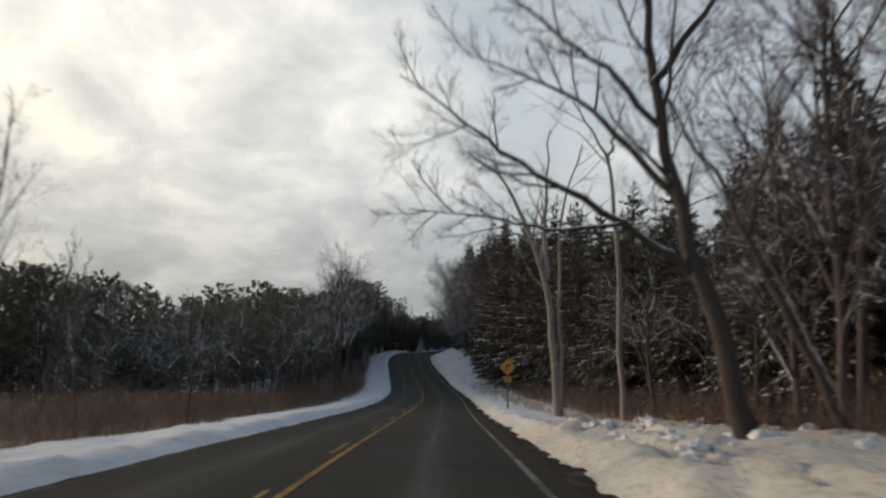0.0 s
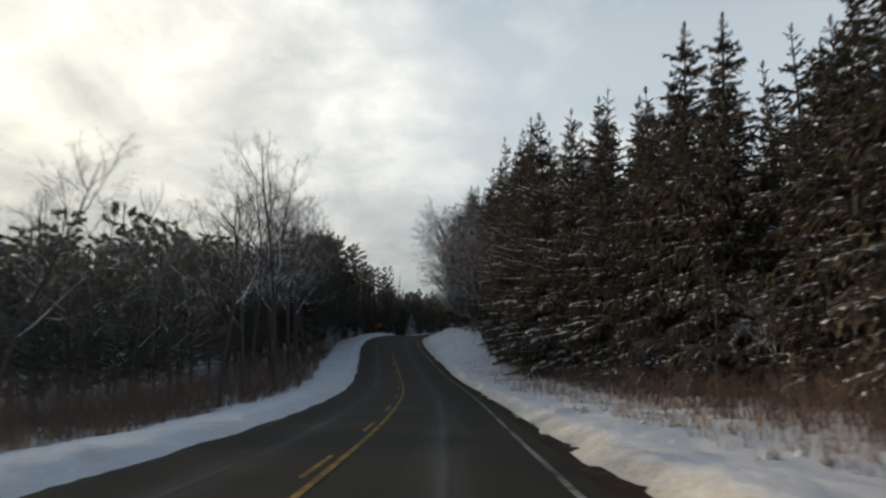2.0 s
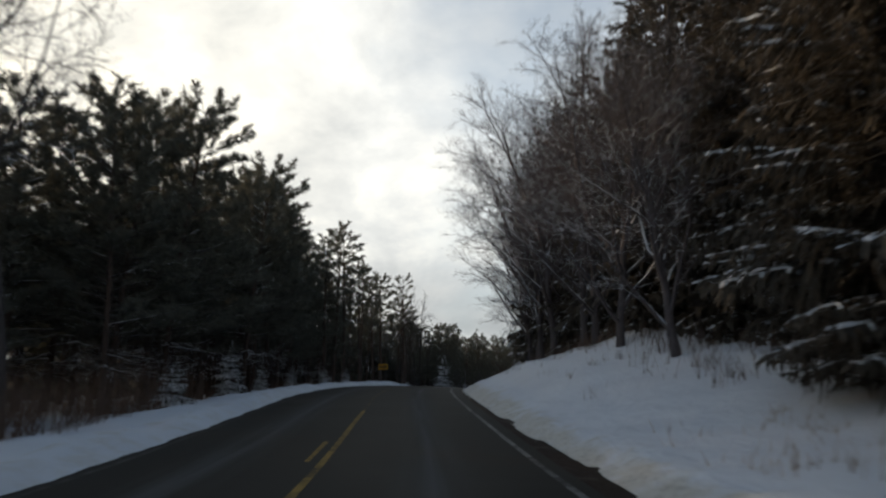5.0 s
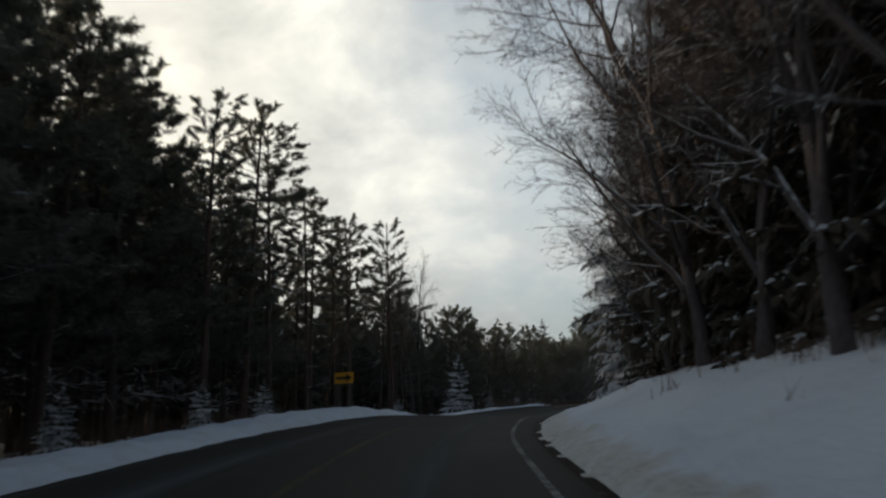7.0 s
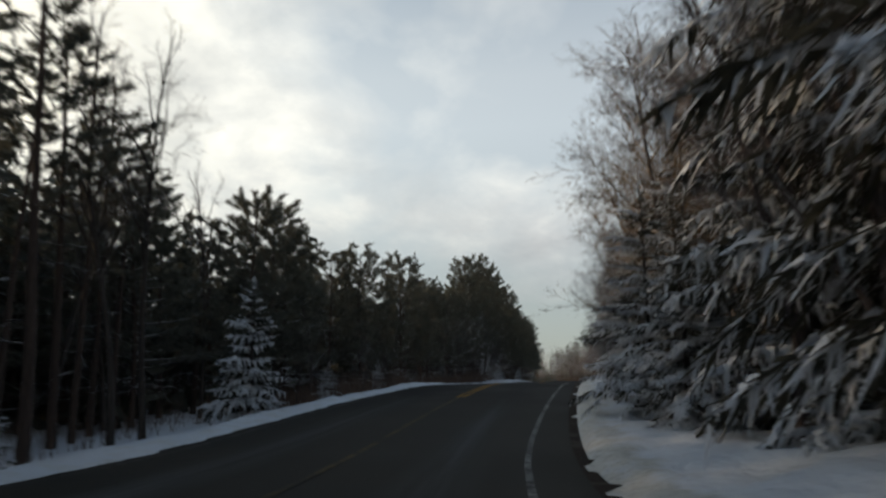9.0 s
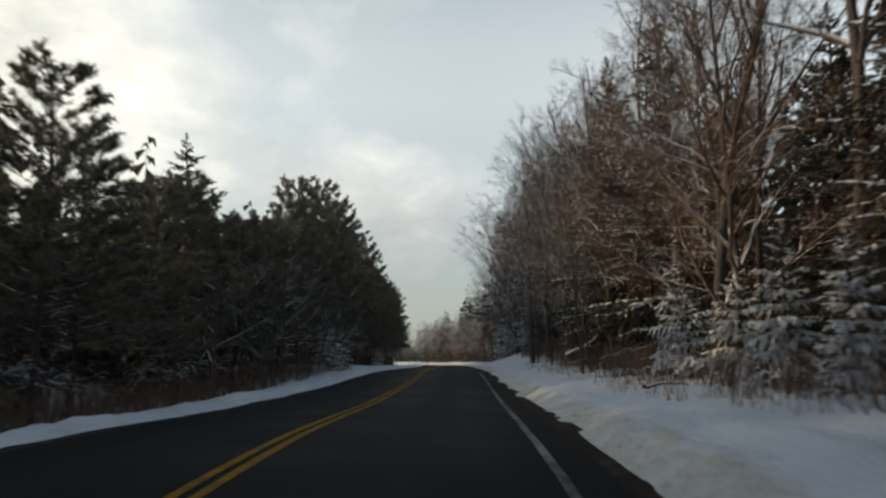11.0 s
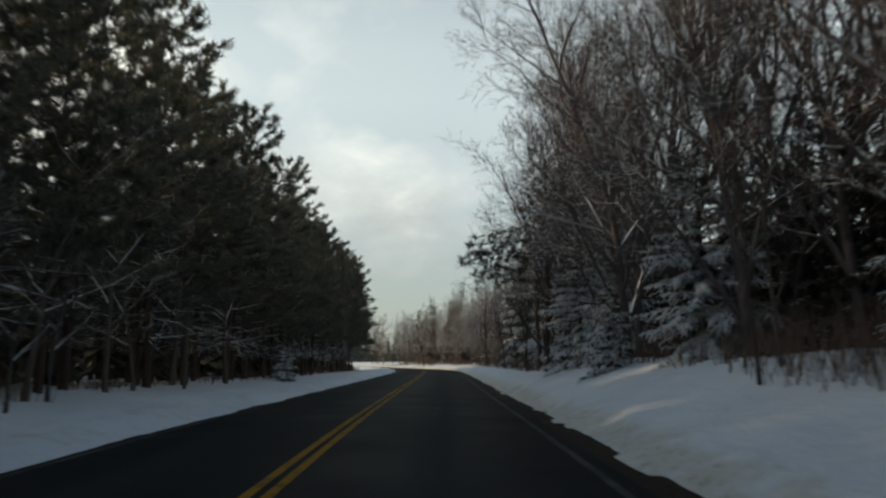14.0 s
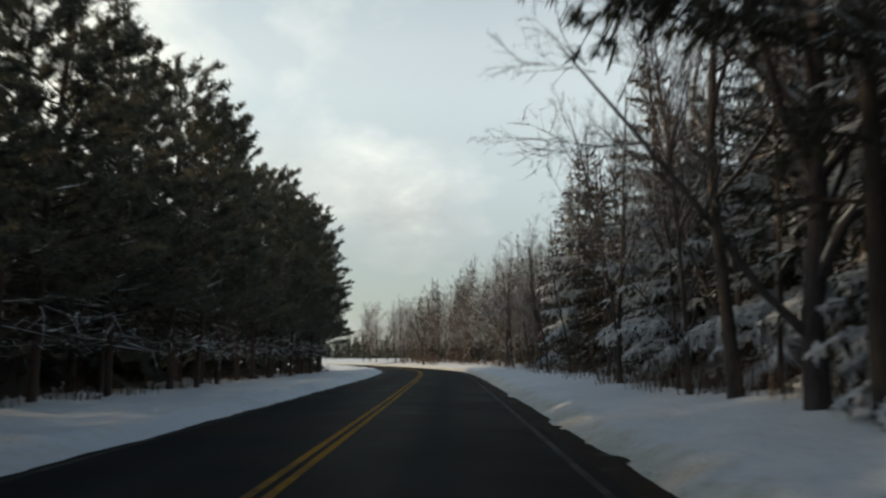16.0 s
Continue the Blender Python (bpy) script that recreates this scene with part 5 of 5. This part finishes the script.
put("young", 2, 35.0, -9.8, 5.5)
put("young", 0, 38.0, -10.6, 5.0)
put("bare", 2, 91.8, -8.8, 18.0)
put("bare", 0, 106.0, -9.5, 17.5)

for pool in PROTO.values():
    for ob in pool:
        for o in (*ob.children_recursive, ob):
            bpy.data.objects.remove(o)


# ---- the depth of the woods and the growth at their feet ----
def woods(name, label, seed, zones):
    """Far trees behind the edge, joined: zones of (s0, s1, off0, off1, gap, height)."""
    r = random.Random(seed)
    v, f = [], []
    for s0, s1, o0, o1, gap, high in zones:
        for _ in range(int((s1 - s0) * abs(o1 - o0) / gap ** 2)):
            g = ground_at(r.uniform(s0, s1), r.uniform(o0, o1))
            h = high * r.uniform(0.8, 1.2)
            wd = h * r.uniform(0.14, 0.2)
            n = len(v)
            v += [g + Vector((-0.12, 0, -.2)), g + Vector((0.12, 0, -.2)), g + Vector((0, 0.05, h))]
            f.append((n, n + 1, n + 2))
            for k in range(38):
                u = 0.04 + 0.94 * k / 38
                w = r.uniform(0, 6.28)
                reach = wd * (1.08 - u) ** 0.7 * r.uniform(0.7, 1.2)
                c = g + Vector((0, 0, h * u))
                tip = c + Vector((math.cos(w) * reach, math.sin(w) * reach, -0.25 * reach + 0.3 * u))
                sd = Vector((-math.sin(w), math.cos(w), 0)) * (0.32 * reach + 0.12)
                n = len(v)
                v += [c + Vector((0, 0, h * 0.03)), c.lerp(tip, 0.75) + sd - Vector((0, 0, .3)), tip, c.lerp(tip, 0.75) - sd - Vector((0, 0, .3))]
                f += [(n, n + 1, n + 2), (n, n + 2, n + 3)]
    tagged(mesh_object(name, v, f, MAT["needle_far"]), label, "woods", kind="stuff")


woods("deep_woods", "dark wooded depth behind the roadside trees", 3, [
    (60, 98, -60, -26, 4.0, 7), (98, 130, -60, -24, 4.0, 11), (126, 170, -50, -18, 4.4, 11), (168, 206, -48, -15, 3.0, 13), (190, 356, -44, -11, 3.0, 10),
    (-20, 48, 24, 52, 4.6, 14), (46, 120, 26, 52, 4.4, 18), (116, 200, 14, 48, 3.4, 13), (196, 330, 14, 46, 3.4, 11), (330, 420, 18, 40, 4.4, 12)])
woods("far_woods", "dark wood beyond the marsh and the bend", 4, [(-20, 70, -110, -58, 5.0, 10), (60, 130, -120, -60, 5.5, 14), (480, 620, 60, 230, 6.0, 8)])


def growth(name, label, material, seed, zones):
    """Stalks and twigs at the wood's feet, joined: zones of (s0, s1, off0, off1, how many, height)."""
    r = random.Random(seed)
    v, f = [], []
    for s0, s1, o0, o1, count, high in zones:
        for _ in range(count):
            g = ground_at(r.uniform(s0, s1), o0 + (o1 - o0) * r.random())
            for _ in range(5):
                b = g + Vector((r.gauss(0, .15), r.gauss(0, .15), -0.05))
                h = high * r.uniform(0.35, 1.1)
                tip = b + Vector((r.gauss(0, .25) * h, r.gauss(0, .25) * h, h))
                sd = Vector((r.gauss(0, 1), r.gauss(0, 1), 0)).normalized() * 0.012
                n = len(v)
                v += [b - sd, b + sd, tip]
                f.append((n, n + 1, n + 2))
                if high > 0.9:
                    for _ in range(3):
                        c = b.lerp(tip, r.uniform(0.3, 0.95))
                        e = c + Vector((r.gauss(0, .3) * h, r.gauss(0, .3) * h, r.uniform(0, .3) * h))
                        n = len(v)
                        v += [c - sd * 0.6, c + sd * 0.6, e]
                        f.append((n, n + 1, n + 2))
    tagged(mesh_object(name, v, f, material), label, "undergrowth", kind="stuff")


growth("undergrowth", "tangle of bare brown brush at the wood's edge", MAT["twig_red"], 5, [
    (-15, 75, -24, -7.8, 2200, 1.7), (60, 130, -16, -7.0, 1700, 1.9), (126, 200, -12, -7.6, 500, 1.0), (196, 246, -11, -5.6, 1300, 1.2), (240, 262, -12, -7.6, 300, 1.2), (260, 352, -12, -8.6, 500, 0.8), (10, 92, 9.5, 15, 1500, 1.4),
    (114, 160, 9, 13, 500, 0.9), (118, 160, 6.6, 9.5, 70, 0.45), (194, 300, 7.6, 11, 1200, 1.3), (296, 400, 7.4, 11, 400, 1.0)])
growth("dry_grass", "dry grass stalks poking through the snow", MAT["dry_grass"], 6, [
    (20, 100, 7.0, 11, 900, 0.5), (-15, 70, -11, -7.4, 900, 0.7), (8, 60, -22, -10, 2600, 1.7), (196, 245, 6.4, 8.5, 260, 0.4), (60, 112, 5.8, 9, 350, 0.35)])


# ---- signs and small things ----
def box(bm, size, at, m=None):
    made = bmesh.ops.create_cube(bm, size=1)["verts"]
    bmesh.ops.transform(bm, matrix=Matrix.Translation(at) @ (m or Matrix()) @ Matrix.Diagonal((*size, 1)), verts=made)


def part(name, bm, material, parent, label=""):
    me = bpy.data.meshes.new(name)
    bm.to_mesh(me)
    bm.free()
    me.materials.append(material)
    ob = new(name, me)
    ob.parent = parent
    if label:
        ob["label"] = label
    return ob


def plate(points, depth, y):
    """A flat plate with the outline given in x and z, at y, bevelled."""
    bm = bmesh.new()
    face = bm.faces.new([bm.verts.new((x, y, z)) for x, z in points])
    out = bmesh.ops.extrude_face_region(bm, geom=[face])
    bmesh.ops.translate(bm, vec=(0, depth, 0), verts=[g for g in out["geom"] if isinstance(g, bmesh.types.BMVert)])
    bmesh.ops.recalc_face_normals(bm, faces=bm.faces)
    return bm


def rounded(points, r, n=4):
    """An outline with its corners rounded."""
    out = []
    for i, p in enumerate(points):
        a, b, c = Vector(points[i - 1]), Vector(p), Vector(points[(i + 1) % len(points)])
        p0, p1 = b + (a - b).normalized() * r, b + (c - b).normalized() * r
        for k in range(n + 1):
            u = k / n
            out.append(tuple((p0 * (1 - u) + b * u) * (1 - u) + (b * (1 - u) + p1 * u) * u))
    return out


def steel_post(height, parent, x=0.0, y=0.02):
    bm = bmesh.new()
    for dx, wd, dp in ((0, 0.04, 0.006), (-0.024, 0.006, 0.03), (0.024, 0.006, 0.03), (-0.036, 0.024, 0.006), (0.036, 0.024, 0.006)):
        box(bm, (wd, dp, height + 0.4), (x + dx, y + (0.03 if abs(dx) == 0.036 else 0.0 if dx == 0 else 0.015), height / 2 - 0.2))
    return part("post", bm, MAT["steel"], parent, "galvanised steel channel post")


def text_part(body, size, at, parent, material):
    cu = bpy.data.curves.new("lettering", "FONT")
    cu.body, cu.size, cu.align_x, cu.align_y, cu.extrude = body, size, "CENTER", "CENTER", 0.001
    tmp = new("lettering", cu)
    me = bpy.data.meshes.new_from_object(tmp.evaluated_get(bpy.context.evaluated_depsgraph_get()))
    bpy.data.objects.remove(tmp)
    me.materials.append(material)
    ob = new("lettering", me)
    ob.parent = parent
    ob.matrix_basis = pose(*at, 90, 0, 0)
    return ob


def curve_sign(s, off):
    thing = tagged(new("warning_sign"), "yellow diamond curve warning sign with speed tab on a steel post", "road sign")
    steel_post(2.55, thing)
    c, r = 2.38, 0.44
    sign = part("sign_panel", plate(rounded([(0, c - r), (r, c), (0, c + r), (-r, c)], 0.05), 0.004, 0.0), MAT["sign_yellow"], thing, "yellow diamond panel")
    # the arrow: a shaft that bends to the right, with a head
    line = [Vector((-0.10, c - 0.19)), Vector((-0.10, c - 0.02)), Vector((-0.085, c + 0.05)), Vector((-0.03, c + 0.085)), Vector((0.03, c + 0.09))]
    bm = bmesh.new()
    left_right = []
    for i, p in enumerate(line):
        d = (line[min(i + 1, 4)] - line[max(i - 1, 0)]).normalized()
        n = Vector((-d.y, d.x)) * 0.038
        left_right.append((bm.verts.new((p.x + n.x, -0.004, p.y + n.y)), bm.verts.new((p.x - n.x, -0.004, p.y - n.y))))
    for (a, b), (e, d) in zip(left_right, left_right[1:]):
        bm.faces.new((a, e, d, b))
    bm.faces.new([bm.verts.new(p) for p in ((0.03, -0.004, c + 0.19), (0.19, -0.004, c + 0.09), (0.03, -0.004, c - 0.01))])
    part("arrow", bm, MAT["sign_black"], sign, "black right-turn arrow")
    tab = part("speed_tab", plate(rounded([(-0.21, 1.58), (0.21, 1.58), (0.21, 1.88), (-0.21, 1.88)], 0.03), 0.004, 0.0), MAT["sign_yellow"], thing, "yellow advisory speed tab")
    text_part("40", 0.25, (0, -0.003, 1.765), tab, MAT["sign_black"])
    bm = bmesh.new()
    box(bm, (0.2, 0.002, 0.035), (0, -0.003, 1.635))
    part("lettering_bar", bm, MAT["sign_black"], tab)
    g = ground_at(s, off) - Vector((0, 0, 0.13))
    thing.matrix_basis = Matrix.Translation(g) @ pose(0, 0, 0, 0, 0, heading_at(s))


def arrow_sign(s, off, turn):
    thing = tagged(new("arrow_sign"), "yellow board with a black arrow on two posts", "road sign")
    for x in (-0.3, 0.3):
        steel_post(1.6, thing, x)
    w, h, c = 0.54, 0.26, 1.36
    board = part("sign_panel", plate(rounded([(-w, c - h), (w, c - h), (w, c + h), (-w, c + h)], 0.04), 0.004, 0.0), MAT["sign_yellow"], thing, "yellow rectangular panel")
    part("arrow", plate([(-0.44, c - 0.06), (0.14, c - 0.06), (0.14, c - 0.17), (0.46, c), (0.14, c + 0.17), (0.14, c + 0.06), (-0.44, c + 0.06)], 0.002, -0.004), MAT["sign_black"], board, "black arrow")
    g = ground_at(s, off)
    thing.matrix_basis = Matrix.Translation(g) @ pose(0, 0, 0, 0, 0, heading_at(s) + turn)


def back_sign(s, off):
    thing = tagged(new("road_sign"), "back of a small road sign on a dark post", "road sign")
    bm = bmesh.new()
    box(bm, (0.1, 0.1, 2.9), (0, 0, 1.25))
    bmesh.ops.bevel(bm, geom=bm.edges[:], offset=0.008, segments=1)
    part("post", bm, MAT["post"], thing, "dark weathered wooden post")
    part("sign_panel", plate(rounded([(-0.22, 2.2), (0.22, 2.2), (0.22, 2.65), (-0.22, 2.65)], 0.04), 0.004, 0.055), MAT["steel_dark"], thing, "unpainted back of a metal panel")
    thing.matrix_basis = Matrix.Translation(ground_at(s, off)) @ pose(0, 0, 0, 0, 0, heading_at(s))


def utility_pole(s, off):
    thing = tagged(new("utility_pole"), "weathered wooden utility pole beyond the far bend", "utility pole")
    bm = bmesh.new()
    bmesh.ops.create_cone(bm, cap_ends=True, segments=10, radius1=0.15, radius2=0.11, depth=8.4, matrix=Matrix.Translation((0, 0, 3.8)))
    part("pole", bm, MAT["post"], thing)
    bm = bmesh.new()
    box(bm, (1.9, 0.10, 0.12), (0, -0.15, 7.3))
    part("crossarm", bm, MAT["post"], thing)
    for x in (-0.8, -0.3, 0.3, 0.8):
        bm = bmesh.new()
        bmesh.ops.create_cone(bm, cap_ends=True, segments=8, radius1=0.05, radius2=0.035, depth=0.14, matrix=Matrix.Translation((x, -0.15, 7.43)))
        part("insulator", bm, MAT["steel_dark"], thing)
    thing.matrix_basis = Matrix.Translation(ground_at(s, off)) @ pose(0, 0, 0, 0, 0, heading_at(s) + 20)


def snow_chunk(seed, size, s, off):
    """A broken lump of ploughed snow lying on the bank."""
    r = random.Random(seed)
    bm = bmesh.new()
    bmesh.ops.create_icosphere(bm, subdivisions=2, radius=1.0)
    shift = Vector((r.uniform(-9, 9), r.uniform(-9, 9), 0))
    for v in bm.verts:
        v.co *= size * (0.75 + 0.55 * noise.noise(v.co * 1.3 + shift) + 0.25 * noise.noise(v.co * 3.1 + shift))
        v.co.z *= 0.7
    me = bpy.data.meshes.new("snow_chunk")
    bm.to_mesh(me)
    bm.free()
    me.materials.append(MAT["sanded" if r.random() < 0.35 else "snow"])
    ob = tagged(new("snow_chunk", me), "broken chunk of ploughed snow on the bank", "snow chunk", group="snow chunks")
    ob.matrix_basis = Matrix.Translation(ground_at(s, off) + Vector((0, 0, size * 0.25))) @ pose(0, 0, 0, 0, 0, r.uniform(0, 360))


def fallen_limb(seed, points, r0, label, s, off, turn=0.0):
    rr = random.Random(seed)
    thing = tagged(new("fallen_limb"), label, "fallen tree")
    stem, twigs_soup = Soup(), Soup()
    pts = [along([Vector(p) for p in points], u / 10)[0] + Vector((rr.gauss(0, .03), rr.gauss(0, .03), rr.gauss(0, .03))) for u in range(11)]
    stem.tube(pts, [r0 * (1 - 0.6 * i / 10) for i in range(11)], 8)
    ln = (pts[-1] - pts[0]).length
    twiggery(rr, twigs_soup, pts, ln * 0.7, r0 * 0.5, 6, 4, 1, lift=-0.03)
    stem.ob("trunk", [MAT["bark_laden"]], thing, smooth=True)
    twigs_soup.ob("crown", [MAT["bark_laden"]], thing, kind="stuff", units=TWIGS)
    thing.matrix_basis = Matrix.Translation(ground_at(s, off)) @ pose(0, 0, 0, 0, 0, heading_at(s) + turn)


curve_sign(41.3, 5.5)
arrow_sign(168.0, -5.45, -14)
utility_pole(404.0, 16.0)
back_sign(270.0, -7.4)
fallen_limb(1, [(-0.3, 0, 0.55), (0.6, 0, 0.9), (1.5, 0, 1.6), (2.6, 0.1, 2.3), (4.2, 0.2, 2.7)], 0.15, "broken limb under thick snow, fallen against the brush", 235.0, 8.0)
fallen_limb(3, [(2.4, 0, -0.1), (1.2, 0.1, 0.5), (0.4, 0, 1.4), (-0.1, -0.1, 2.8), (-0.6, 0, 4.8)], 0.07, "thin snow-lined sapling bent over the snow bank", 152.0, 9.6)
fallen_limb(4, [(2.6, 0, 0.3), (1.2, 0, 1.2), (-0.4, 0.1, 1.7), (-1.9, 0, 2.6)], 0.055, "low snow-lined limb reaching out of the bank's trees", 157.0, 9.8)
fallen_limb(2, [(-0.5, 0, 0.05), (0, 0.1, 0.12), (0.7, 0.1, 0.16)], 0.05, "short broken branch lying on the snow", 216.0, 7.4)

chunk_rng = random.Random(31)
for k in range(90):
    snow_chunk(300 + k, chunk_rng.uniform(0.06, 0.26) * (1.4 if k % 9 == 0 else 1), chunk_rng.uniform(8, 27), chunk_rng.choice((chunk_rng.uniform(5.6, 7.5), chunk_rng.uniform(7.5, 11.0))))
for k in range(46):
    snow_chunk(400 + k, chunk_rng.uniform(0.07, 0.20), chunk_rng.uniform(27, 66), chunk_rng.uniform(6.6, 9.8))
